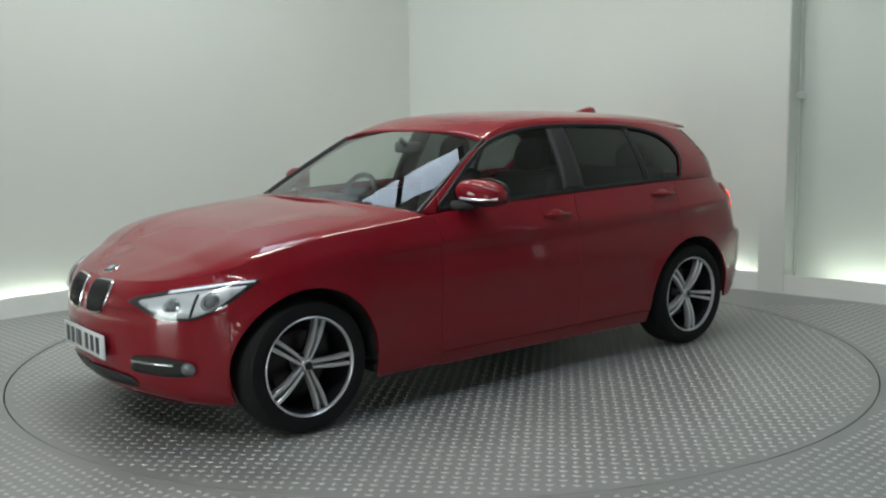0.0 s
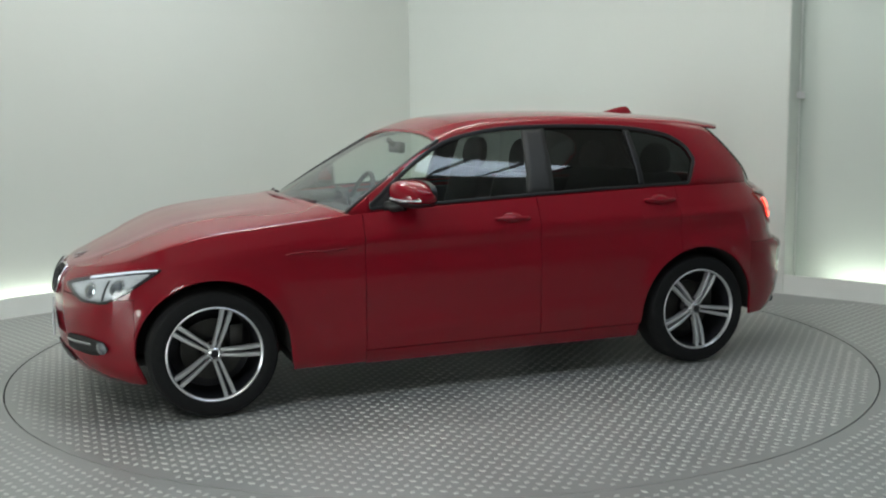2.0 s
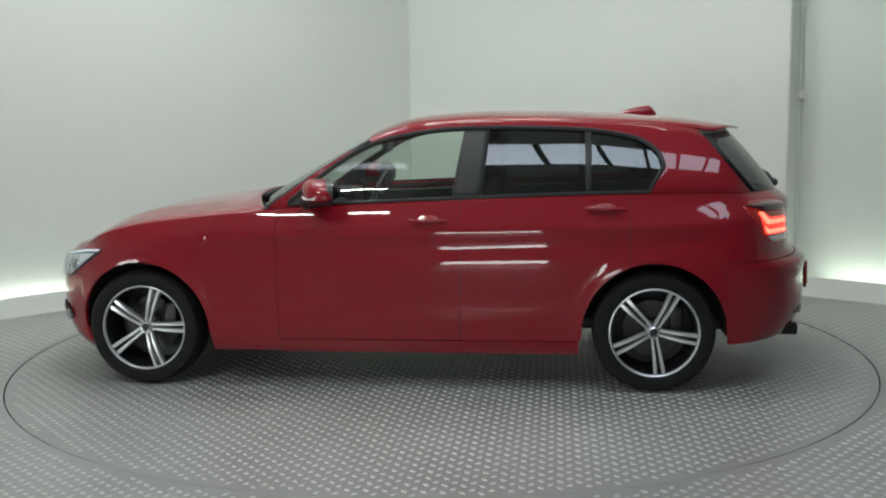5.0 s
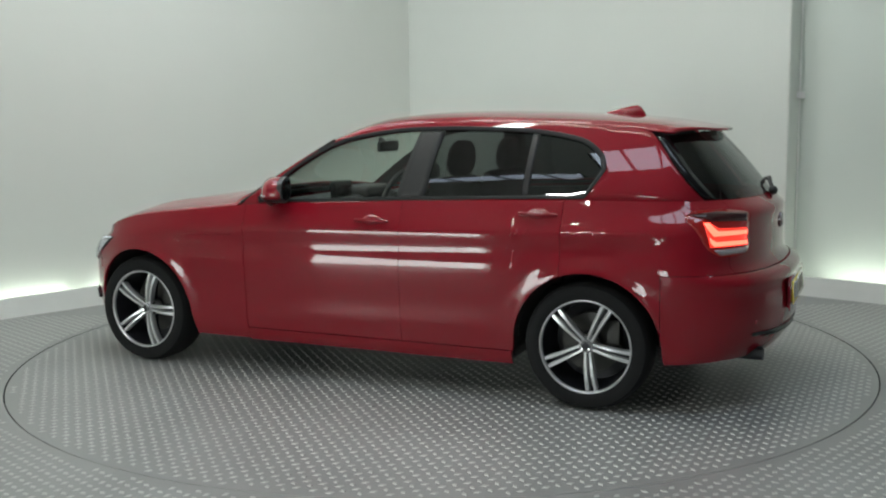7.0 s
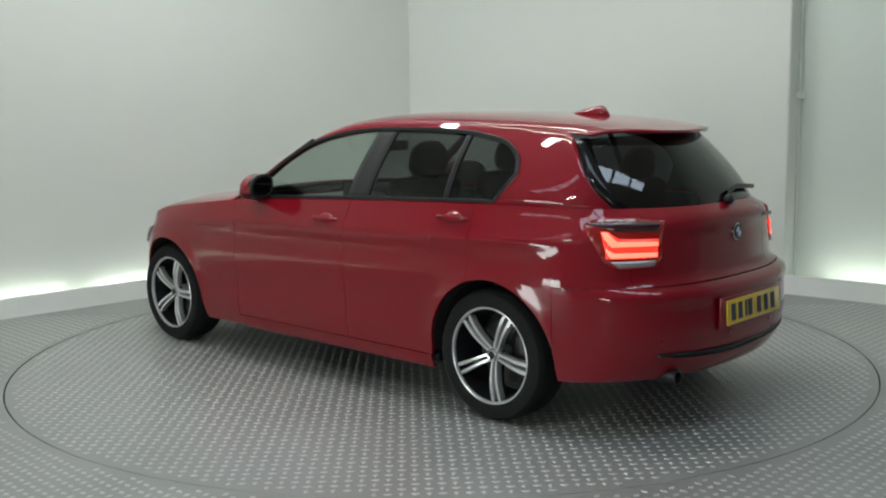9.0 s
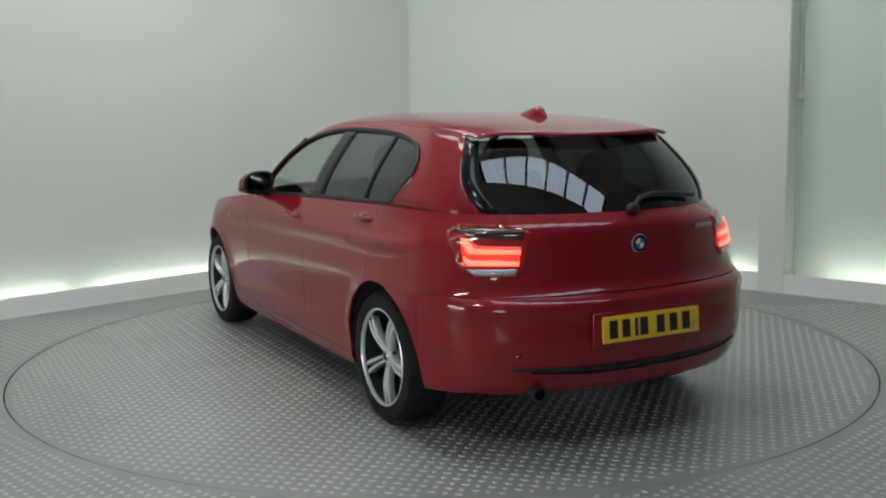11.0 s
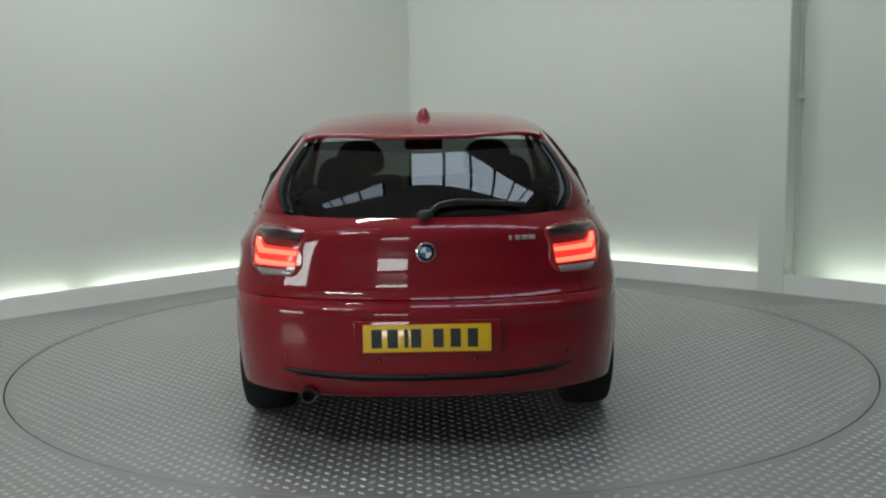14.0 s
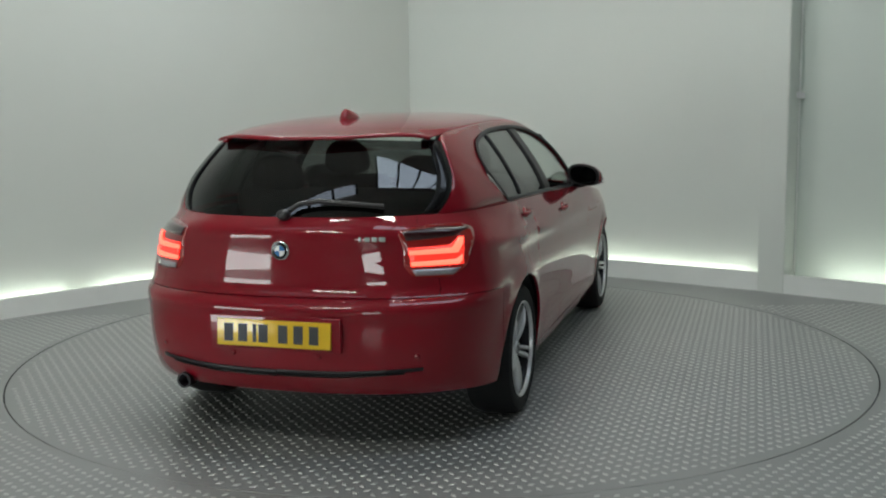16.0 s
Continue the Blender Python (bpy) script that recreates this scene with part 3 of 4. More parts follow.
def pane(xa, xb, name, material, label):
    def make():
        R = []
        for u in np.linspace(0, 1, 36):
            r = []
            for v in np.linspace(0, 1, 9):
                zm = 1.15
                x = xa(zm) + (xb(zm) - xa(zm)) * u
                for _ in range(2):
                    z = dlo_low(x) + (dlo_top(x) - dlo_low(x)) * v
                    x = xa(z) + (xb(z) - xa(z)) * u
                    x = min(XA - 0.002, max(XD + 0.002, x))
                z = dlo_low(x) + (dlo_top(x) - dlo_low(x)) * v
                q = upper(x, z)
                r.append((q.x, q.y - 0.006, q.z))
            R.append(r)
        return grid(R)
    for o in both(name, make, material, car, label):
        o.visible_shadow = False


BL, BR = (lambda z: X_B(z) + 0.08 - 0.06 * (z - 1.1)), (lambda z: X_B(z) - 0.07)
pane(lambda z: XA, BL, "front_side_window", M_GLASS, "clear side window glass")
pane(BR, lambda z: XG(z) + 0.02, "rear_side_window", M_PRIV, "dark tinted side window glass")
pane(lambda z: XG(z) - 0.012, lambda z: XD, "quarter_window", M_PRIV, "dark tinted quarter glass")


def pillar(xa, xb, off=0.003):
    def make():
        R = []
        for u in np.linspace(0, 1, 5):
            r = []
            for v in np.linspace(0, 1, 12):
                z = 0.99 + 0.353 * v
                x = xa(z) + (xb(z) - xa(z)) * u
                z = dlo_low(x) + (dlo_top(x) - dlo_low(x)) * v
                q = upper(x, z)
                r.append((q.x, q.y + off, q.z))
            R.append(r)
        return grid(R)
    return make


both("b_pillar", pillar(BL, BR), M_PILLAR, car, "satin black door pillar", 0.02)
both("window_divider", pillar(lambda z: XG(z) + 0.02, lambda z: XG(z) - 0.012), M_TRIM, car, "black window divider", 0.015)
both("mirror_corner", lambda: upper_grid(0.43, 0.55, dlo_low, dlo_top, 4, off=0.004), M_BLACK, car, "black mirror base trim", 0.01)


# roof
def roof_rows():
    R = []
    for x in list(np.linspace(0.15, -1.56, 64)) + [-1.60, -1.64, -1.68]:
        e = upper(max(x, -1.60), top_of(max(x, -1.56)))
        r = []
        for k in range(-20, 21):
            u = math.sin(radians(90 * k / 20))
            xx = x - 0.19 * (1 - u * u) * sm(-x, 0.9, 1.68)
            zc_ = soft(xx, ROOF)
            z = e.z + max(0.0, zc_ - e.z) * max(0, 1 - abs(u) ** 3.0) ** 0.65
            if x < -1.56:
                z -= 0.10 * (-1.56 - x) * abs(u) ** 4
            r.append((xx, u * (e.y - 0.004), z))
        R.append(r)
    return R


solid(part("roof", grid(roof_rows()), M_PAINT, car), 0.012)
bm = grid([[(p_[0], p_[1] * 0.97, p_[2] - 0.03) for p_ in r] for r in roof_rows()[4:60]])
part("headliner", bm, M_LINER, car, "grey headliner")


# windscreen and rear glass
def span(base_c, base_e, top_c, top_e, nu=21, nv=12, sag=0.02):
    R = []
    for v in np.linspace(0, 1, nv):
        c0, e0 = Vector(base_c).lerp(Vector(top_c), v), Vector(base_e).lerp(Vector(top_e), v)
        out_ = Vector((base_c[0] - top_c[0], 0, abs(base_c[0] - top_c[0]) * 0.7)).normalized() * sag * 4 * v * (1 - v)
        r = []
        for u in np.linspace(-1, 1, nu):
            w_ = u * u
            r.append((c0.x + (e0.x - c0.x) * w_ + out_.x, u * e0.y, c0.z + (e0.z - c0.z) * w_ + out_.z))
        R.append(r)
    return R


ws_e0, ws_e1 = upper(0.67, 0.94), upper(0.13, top_of(0.13))
WS = ((0.85, 0, 0.955), (ws_e0.x, ws_e0.y - 0.005, 0.945), (0.15, 0, 1.330), (0.13, ws_e1.y, ws_e1.z))
o = part("windscreen", grid(span(*WS, sag=0.008)), M_GLASS, car, "clear raked windscreen")
o.visible_shadow = False
rg0, rg1 = upper(-1.90, 1.003), upper(-1.62, top_of(-1.62))
RG = ((-2.075, 0, 1.003), (-1.89, rg0.y, 1.003), (-1.80, 0, 1.322), (-1.60, rg1.y, 1.295))
EDGE = [body(s_, 1.0) for s_ in np.linspace(s_top(-1.80), S_END, 80)][::-1]


def rear_rows(nu=25, nv=14):
    R = []
    yb_ = upper(-1.845, top_of(-1.845)).y
    for v in np.linspace(0, 1, nv):
        xe = -1.845 + (1.845 - 1.605) * v
        e = upper(xe, top_of(xe))
        r = []
        for u in np.linspace(-1, 1, nu):
            x0 = float(np.interp(abs(u) * yb_, [q.y for q in EDGE], [q.x for q in EDGE]))
            x1 = RG[2][0] + (-1.605 - RG[2][0]) * abs(u) ** 2.4
            zc_ = RG[0][2] + (RG[2][2] - RG[0][2]) * v
            r.append((x0 + (x1 - x0) * v - 0.04 * v * (1 - v) * (1 - u * u), u * (e.y - 0.004), zc_ + (e.z - zc_) * u * u))
        R.append(r)
    return R


o = part("rear_window", grid(rear_rows()), M_PRIV, car, "dark tinted rear window")
o.visible_shadow = False
rows_ = rear_rows()
for sg in (1, -1):
    R = []
    for r in rows_:
        p0, p1, p2 = (Vector(r[k_]) + Vector((-0.005, 0, 0.004)) for k_ in (-1, -2, -3))
        R.append([(q.x, sg * q.y, q.z) for q in (p0, p0.lerp(p1, 0.5), p1)])
    solid(part("spoiler_blade", grid(R), M_GLOSSBLACK, car, "gloss black rear window blade"), 0.006)


def tube(pts, r, n_=8):
    R = []
    P_ = [Vector(q) for q in pts]
    for k, q in enumerate(P_):
        t = (P_[min(k + 1, len(P_) - 1)] - P_[max(k - 1, 0)]).normalized()
        a_ = Vector((0, 0, 1)) if abs(t.z) < 0.9 else Vector((1, 0, 0))
        u_ = t.cross(a_).normalized()
        v_ = t.cross(u_)
        R.append([q + (u_ * math.cos(b) + v_ * math.sin(b)) * r for b in np.linspace(0, 2 * math.pi, n_ + 1)])
    return grid(R)


for sg in (1, -1):
    part("pillar_seal", tube([(q[0], q[1] * sg, q[2] + 0.004) for q in [Vector(r[-1]) for r in span(*WS, sag=0.008)]], 0.011), M_BLACK, car, "black windscreen seal")
part("cowl", grid([[(WS[0][0] + (WS[1][0] - WS[0][0]) * u * u + dx, u * ws_e0.y, 0.952 + dz + (0.945 - 0.955) * u * u) for u in np.linspace(-1, 1, 21)] for dx, dz in ((-0.02, 0.008), (0.05, 0.004), (0.09, -0.03))]), M_BLACK, car, "black plastic cowl under the windscreen")
part("wiper", tube([(0.84, -0.10, 0.985), (0.82, 0.2, 0.985), (0.755, 0.50, 0.985)], 0.008), M_BLACK, car)
part("wiper", tube([(0.755, -0.60, 0.98), (0.83, -0.30, 0.985), (0.86, 0.05, 0.985)], 0.008), M_BLACK, car)
part("rear_wiper", tube([(-2.085, -0.005, 1.015), (-2.062, -0.06, 1.055), (-2.050, -0.14, 1.068), (-1.995, -0.42, 1.045)], 0.011), M_BLACK, car)
bm = bmesh.new()
bmesh.ops.create_uvsphere(bm, u_segments=16, v_segments=10, radius=0.03, matrix=pose(-2.085, 0.0, 1.012) @ Matrix.Diagonal((0.8, 1.1, 0.8, 1)))
part("wiper_hub", bm, M_BLACK, car)

# roof fin
R = []
for k, (x, w_, h_) in enumerate([(-1.19, 0.003, 0.002), (-1.23, 0.024, 0.016), (-1.29, 0.036, 0.034), (-1.34, 0.036, 0.046), (-1.375, 0.030, 0.052), (-1.395, 0.024, 0.044), (-1.415, 0.016, 0.022), (-1.425, 0.004, 0.0)]):
    zb_ = soft(x, ROOF) - 0.006
    R.append([(x, w_ * math.cos(a), zb_ + 1.12 * h_ * math.sin(a)) for a in np.linspace(0, math.pi, 13)])
part("roof_fin", grid(R), M_PAINT, car)


# ---- lamps, grilles and trim laid on the body surface ----
def patch(poly, off=0.004, cell=0.03):
    """Polygon in (length along the outline, height), cut into cells and laid on the body."""
    bm = bmesh.new()
    f = bm.faces.new([bm.verts.new((s, z, 0)) for s, z in poly])
    ss, zz = [q[0] for q in poly], [q[1] for q in poly]
    for lo_, hi_, nx in ((min(ss), max(ss), (1, 0, 0)), (min(zz), max(zz), (0, 1, 0))):
        k = lo_ + cell
        while k < hi_:
            bmesh.ops.bisect_plane(bm, geom=bm.verts[:] + bm.edges[:] + bm.faces[:], plane_co=(k * nx[0], k * nx[1], 0), plane_no=nx)
            k += cell
    for v in bm.verts:
        s, z = v.co.x, v.co.y
        p_ = body(s, z) + body_n(s, z) * off
        v.co = p_
    return bm


def on_body(name, poly, material, label="", off=0.004, thick=0.008, parent=None, sides=(1, -1)):
    obs = []
    for sg in sides:
        bm = patch(poly, off)
        if sg < 0:
            mirrored(bm)
        ob = part(name, bm, material, parent or car, label)
        if thick:
            solid(ob, thick)
        obs.append(ob)
    return obs


def smooth_poly(pts, n_=5, sharp=()):
    """Rounds a polygon's corners a little."""
    res_, N_ = [], len(pts)
    for i in range(N_):
        a, b, c = Vector(pts[i - 1]), Vector(pts[i]), Vector(pts[(i + 1) % N_])
        for k in range(n_):
            u = k / (n_ - 1)
            p0, p1 = b.lerp(a, 0.22), b.lerp(c, 0.22)
            res_.append(tuple(p0.lerp(b, u).lerp(b.lerp(p1, u), u)))
    return res_


# headlights
XS = lambda x: s_x(x + 0.022 - 0.06 * sm(x, 1.60, 1.95))
HL = [(s_yf(0.37), 0.628), (s_yf(0.44), 0.652), (XS(1.93), 0.693), (XS(1.75), 0.722), (XS(1.57), 0.733), (XS(1.64), 0.676), (XS(1.74), 0.612), (XS(1.85), 0.562), (XS(1.96), 0.562)]
hls = on_body("headlight", smooth_poly(HL, 4), M_RIMDARK, "clear headlight with bright reflectors", 0.003, 0.01)
for sg, hl in zip((1, -1), hls):
    inner = [(s_yf(0.43), 0.632), (XS(1.95), 0.665), (XS(1.72), 0.702), (XS(1.63), 0.708), (XS(1.67), 0.676), (XS(1.765), 0.610), (XS(1.86), 0.573), (XS(1.955), 0.574)]
    on_body("reflector", smooth_poly(inner, 4), M_REFLECTOR, "bright silver reflector", 0.0065, 0.002, hl, (sg,))
    for xs_, zz_ in ((1.79, 0.642), (1.93, 0.618)):
        sc = XS(xs_)
        ring_ = [(sc + 0.041 * math.cos(a), zz_ + 0.038 * math.sin(a)) for a in np.linspace(0, 2 * math.pi, 20)[:-1]]
        on_body("lamp_ring", ring_, M_CHROME, "bright lamp ring", 0.009, 0.002, hl, (sg,))
        lens_ = [(sc + 0.026 * math.cos(a), zz_ + 0.025 * math.sin(a)) for a in np.linspace(0, 2 * math.pi, 20)[:-1]]
        on_body("projector", lens_, M_LENSDARK, "round projector lens", 0.011, 0.002, hl, (sg,))
    on_body("divider", [(XS(1.868), 0.575), (XS(1.858), 0.580), (XS(1.845), 0.672), (XS(1.855), 0.670)], M_RIMDARK, "dark lamp divider", 0.010, 0.003, hl, (sg,))
    brow = [(XS(1.95), 0.680), (XS(1.75), 0.716), (XS(1.60), 0.727), (XS(1.60), 0.720), (XS(1.75), 0.706), (XS(1.95), 0.669)]
    on_body("eyebrow", brow, M_DRL, "bright strip along the top", 0.010, 0.002, hl, (sg,))
    on_body("lens", smooth_poly(HL, 4), M_LENS, "clear lamp cover", 0.015, 0.0, hl, (sg,))[0].visible_shadow = False

# twin grilles with chrome surrounds and upright bars
GR = [(0.045, 0.545), (0.17, 0.548), (0.222, 0.60), (0.232, 0.66), (0.205, 0.692), (0.06, 0.690), (0.035, 0.64)]
fy = lambda pts: [(s_yf(y_), z_) for y_, z_ in pts]
for o_ in on_body("grille", smooth_poly(fy(GR), 4), M_CHROME, "black kidney-shaped grille in a chrome ring", 0.012, 0.014):
    sg = 1 if o_.data.vertices[0].co.y > 0 else -1
    cy, cz = 0.133, 0.62
    inn = [(cy + (y_ - cy) * 0.93, cz + (z_ - cz) * 0.91) for y_, z_ in GR]
    # flat sheet, its black standing for the shade inside the grille
    on_body("opening", smooth_poly(fy(inn), 4), M_GAP, "black sheet for the shaded grille opening", 0.0145, 0.002, o_, (sg,))
    for k in range(8):
        y_ = 0.062 + 0.020 * k
        on_body("bar", fy([(y_, 0.560), (y_ + 0.006, 0.560), (y_ + 0.008, 0.678), (y_ + 0.002, 0.678)]), M_BLACK, "", 0.018, 0.004, o_, (sg,))
# lower intake, fog lamp recesses and the lip
on_body("lower_intake", smooth_poly(fy([(0.0, 0.235), (0.42, 0.240), (0.38, 0.290), (0.0, 0.300)]), 3), M_BLACK, "black lower air intake", 0.004, 0.006)
FOG = [(s_yf(0.40), 0.318), (s_yf(0.42), 0.392), (XS(1.95), 0.400), (XS(1.86), 0.380), (XS(1.84), 0.345), (XS(1.90), 0.310)]
# the recess is a surface patch with its shade painted black
for sg, o_ in zip((1, -1), on_body("fog_recess", smooth_poly(FOG, 4), M_GAP, "black patch for the shaded fog lamp recess", 0.005, 0.006)):
    sc = XS(1.872)
    on_body("fog_lamp", [(sc + 0.032 * math.cos(a), 0.352 + 0.03 * math.sin(a)) for a in np.linspace(0, 2 * math.pi, 18)[:-1]], M_LENSDARK, "round fog lamp", 0.011, 0.006, o_, (sg,))
    on_body("blade", [(s_yf(0.42), 0.362), (s_yf(0.42), 0.374), (XS(1.92), 0.372), (XS(1.92), 0.362)], M_CHROME, "thin bright blade", 0.013, 0.006, o_, (sg,))

# tail lamps
s_l0 = s_x(-1.80)
s_c = s_yr(0.565)
TL = [(s_l0, 0.938), (s_l0 + 0.07, 0.962), (s_yr(0.70), 0.962), (s_yr(0.56), 0.945), (s_yr(0.535), 0.80), (s_yr(0.56), 0.757), (s_yr(0.70), 0.748), (s_yr(0.765), 0.785), (s_yr(0.80), 0.865)]
for sg, o_ in zip((1, -1), on_body("tail_lamp", smooth_poly(TL, 4), M_TAILRED, "lit red tail lamp with L-shaped light bars", 0.005, 0.01)):
    sa, sb = s_yr(0.79), s_yr(0.745)
    on_body("light_bar", [(sa, 0.905), (sa + 0.035, 0.905), (sb + 0.025, 0.868), (s_c, 0.864), (s_c, 0.846), (sb, 0.846)], M_TAILLIT, "glowing red light bar", 0.012, 0.004, o_, (sg,))
    on_body("light_bar", [(sb - 0.025, 0.838), (sb + 0.015, 0.820), (s_c, 0.817), (s_c, 0.799), (sb + 0.005, 0.799), (sb - 0.015, 0.812)], M_TAILLIT, "glowing red light bar", 0.012, 0.004, o_, (sg,))
    # added panel: the bars' bloom, filling the space between them
    on_body("bloom_panel", [(sa + 0.01, 0.902), (sa + 0.045, 0.902), (sb + 0.03, 0.880), (s_c, 0.876), (s_c, 0.797), (sb - 0.02, 0.797), (sb - 0.03, 0.835)], M_TAILGLOW, "red panel glowing as the bloom between the light bars", 0.0095, 0.003, o_, (sg,))
    on_body("reversing_lens", [(sb, 0.785), (s_c, 0.785), (s_c - 0.01, 0.760), (s_yr(0.71), 0.757)], M_TAILCLEAR, "clear reversing lamp", 0.011, 0.004, o_, (sg,))
    on_body("top_section", [(s_l0 + 0.02, 0.942), (sb, 0.952), (s_c - 0.02, 0.940), (s_c - 0.01, 0.905), (sa + 0.05, 0.912)], M_TAILDARK, "dark red upper lamp section", 0.0105, 0.004, o_, (sg,))

for y_ in (0.20, 0.60):
    sc = s_yr(y_)
    on_body("parking_sensor", [(sc + 0.011 * math.cos(a), 0.435 + 0.011 * math.sin(a)) for a in np.linspace(0, 2 * math.pi, 14)[:-1]], M_PAINT, "small round parking sensor", 0.003, 0.003)

# rear bumper: groove with a bright line, diffuser, reflectors
fr = lambda pts: [(s_yr(y_), z_) for y_, z_ in pts]
on_body("bumper_groove", fr([(0.0, 0.372), (0.30, 0.374), (0.62, 0.386), (0.62, 0.372), (0.30, 0.352), (0.0, 0.350)]), M_BLACK, "dark groove in the bumper", 0.003, 0.004)
on_body("bumper_trim", fr([(0.0, 0.352), (0.30, 0.354), (0.55, 0.366), (0.55, 0.362), (0.30, 0.347), (0.0, 0.345)]), M_GLOSSBLACK, "thin black trim line", 0.006, 0.004)
bm = lathe([(0.026, -0.09), (0.034, -0.09), (0.034, 0.06), (0.026, 0.06), (0.026, -0.09)], 24)
o = part("exhaust", bm, M_RIMDARK, car, "round dark exhaust tip", m=pose(-2.06, 0.50, 0.268, 0, 0, 90))
# flat disc across the pipe, black for the shade within
bm = lathe([(0.0, -0.0), (0.028, 0.0)], 24)
part("bore", bm, M_GAP, o, "black disc for the shaded exhaust bore")


def number_plate(name, material, label, x, z, tilt, front):
    m = pose(x, 0, z, 0, -tilt if not front else tilt, 0 if front else 180)
    pl = part(name, bx(-0.004, -0.26, -0.056, 0.004, 0.26, 0.056, bevel=0.002), material, car, label, m=m)
    for k, y_ in enumerate((-0.205, -0.14, -0.085, -0.045, 0.045, 0.115, 0.185)):
        w_ = 0.008 if k == 2 else 0.021
        part("print_bar", bx(0.004, y_ - w_, -0.038, 0.0055, y_ + w_, 0.038), M_INK, pl, "black bar of print", smooth=False)
    return pl


number_plate("rear_plate", M_YELLOW, "yellow plate with black bars", -2.222, 0.527, 4, False)
number_plate("front_plate", M_WHITEPL, "white plate with black bars", 2.056, 0.405, 0, True)
part("plate_recess", bx(-2.216, -0.30, 0.455, -2.20, 0.30, 0.60, bevel=0.006), M_PAINT, car)


# round badges
def badge(m):
    b_ = part("badge", lathe([(0.0, 0.0), (0.041, 0.0), (0.041, 0.004), (0.036, 0.008), (0.0, 0.009)], 28), M_CHROME, car, "round chrome badge with blue and white quarters", m=m)
    part("ring", lathe([(0.024, 0.0085), (0.036, 0.0095), (0.0245, 0.0105)], 28), M_GLOSSBLACK, b_, "black ring")
    for q in range(4):
        bm_ = bmesh.new()
        c_ = bm_.verts.new((0, 0.0112, 0))
        arc = [bm_.verts.new((0.023 * math.cos(radians(90 * q + a)), 0.0108, 0.023 * math.sin(radians(90 * q + a)))) for a in range(0, 91, 15)]
        for i in range(len(arc) - 1):
            bm_.faces.new((c_, arc[i], arc[i + 1]))
        part("quarter", bm_, M_BADGEBLUE if q % 2 else M_BADGEWHITE, b_, smooth=False)


badge(pose(-2.128, 0, 0.865, 0, 0, 90))
badge(pose(1.905, 0, 0.7195, 72, 0, -90))
for k, w_ in enumerate((0.006, 0.012, 0.012, 0.014)):
    y_ = 0.35 + 0.03 * k
    q = body(s_yr(y_), 0.917)
    part("model_badge", bx(q.x - 0.005, -y_ - w_, 0.907, q.x + 0.001, -y_ + w_, 0.925, bevel=0.002), M_PIPE, car, "small chrome badge bar")


# handles, side repeaters, mirrors
def handle_at(x, z):
    s = s_x(x)
    for sg in (1, -1):
        p0, p1, pm = body(s - 0.10, z + 0.004), body(s + 0.10, z), body(s, z)
        R = []
        for k in range(13):
            u = k / 12
            q = p0.lerp(p1, u)
            o_ = 0.006 + 0.020 * math.sin(math.pi * u) ** 0.6
            h_ = 0.007 + 0.006 * math.sin(math.pi * u) ** 0.5
            R.append([(q.x, sg * (q.y + o_ + 0.010 * math.cos(a) - 0.004), q.z + h_ * math.sin(a)) for a in np.linspace(0, 2 * math.pi, 11)])
        part("door_handle", grid(R), M_PAINT, front_doors[0 if sg > 0 else 1] if x > -0.4 else rear_doors[0 if sg > 0 else 1])
        cup = [(s + 0.055 * math.cos(a), z + 0.004 + 0.026 * math.sin(a)) for a in np.linspace(0, 2 * math.pi, 22)[:-1]]
        on_body("handle_cup", cup, M_PAINT, "", 0.002, 0.003, None, (sg,))


handle_at(-0.20, 0.882)
handle_at(-1.10, 0.938)
on_body("side_trim", [(s_x(1.00), 0.772), (s_x(0.68), 0.781), (s_x(0.68), 0.786), (s_x(0.98), 0.779)], M_PAINT, "slim painted side trim", 0.005, 0.004)

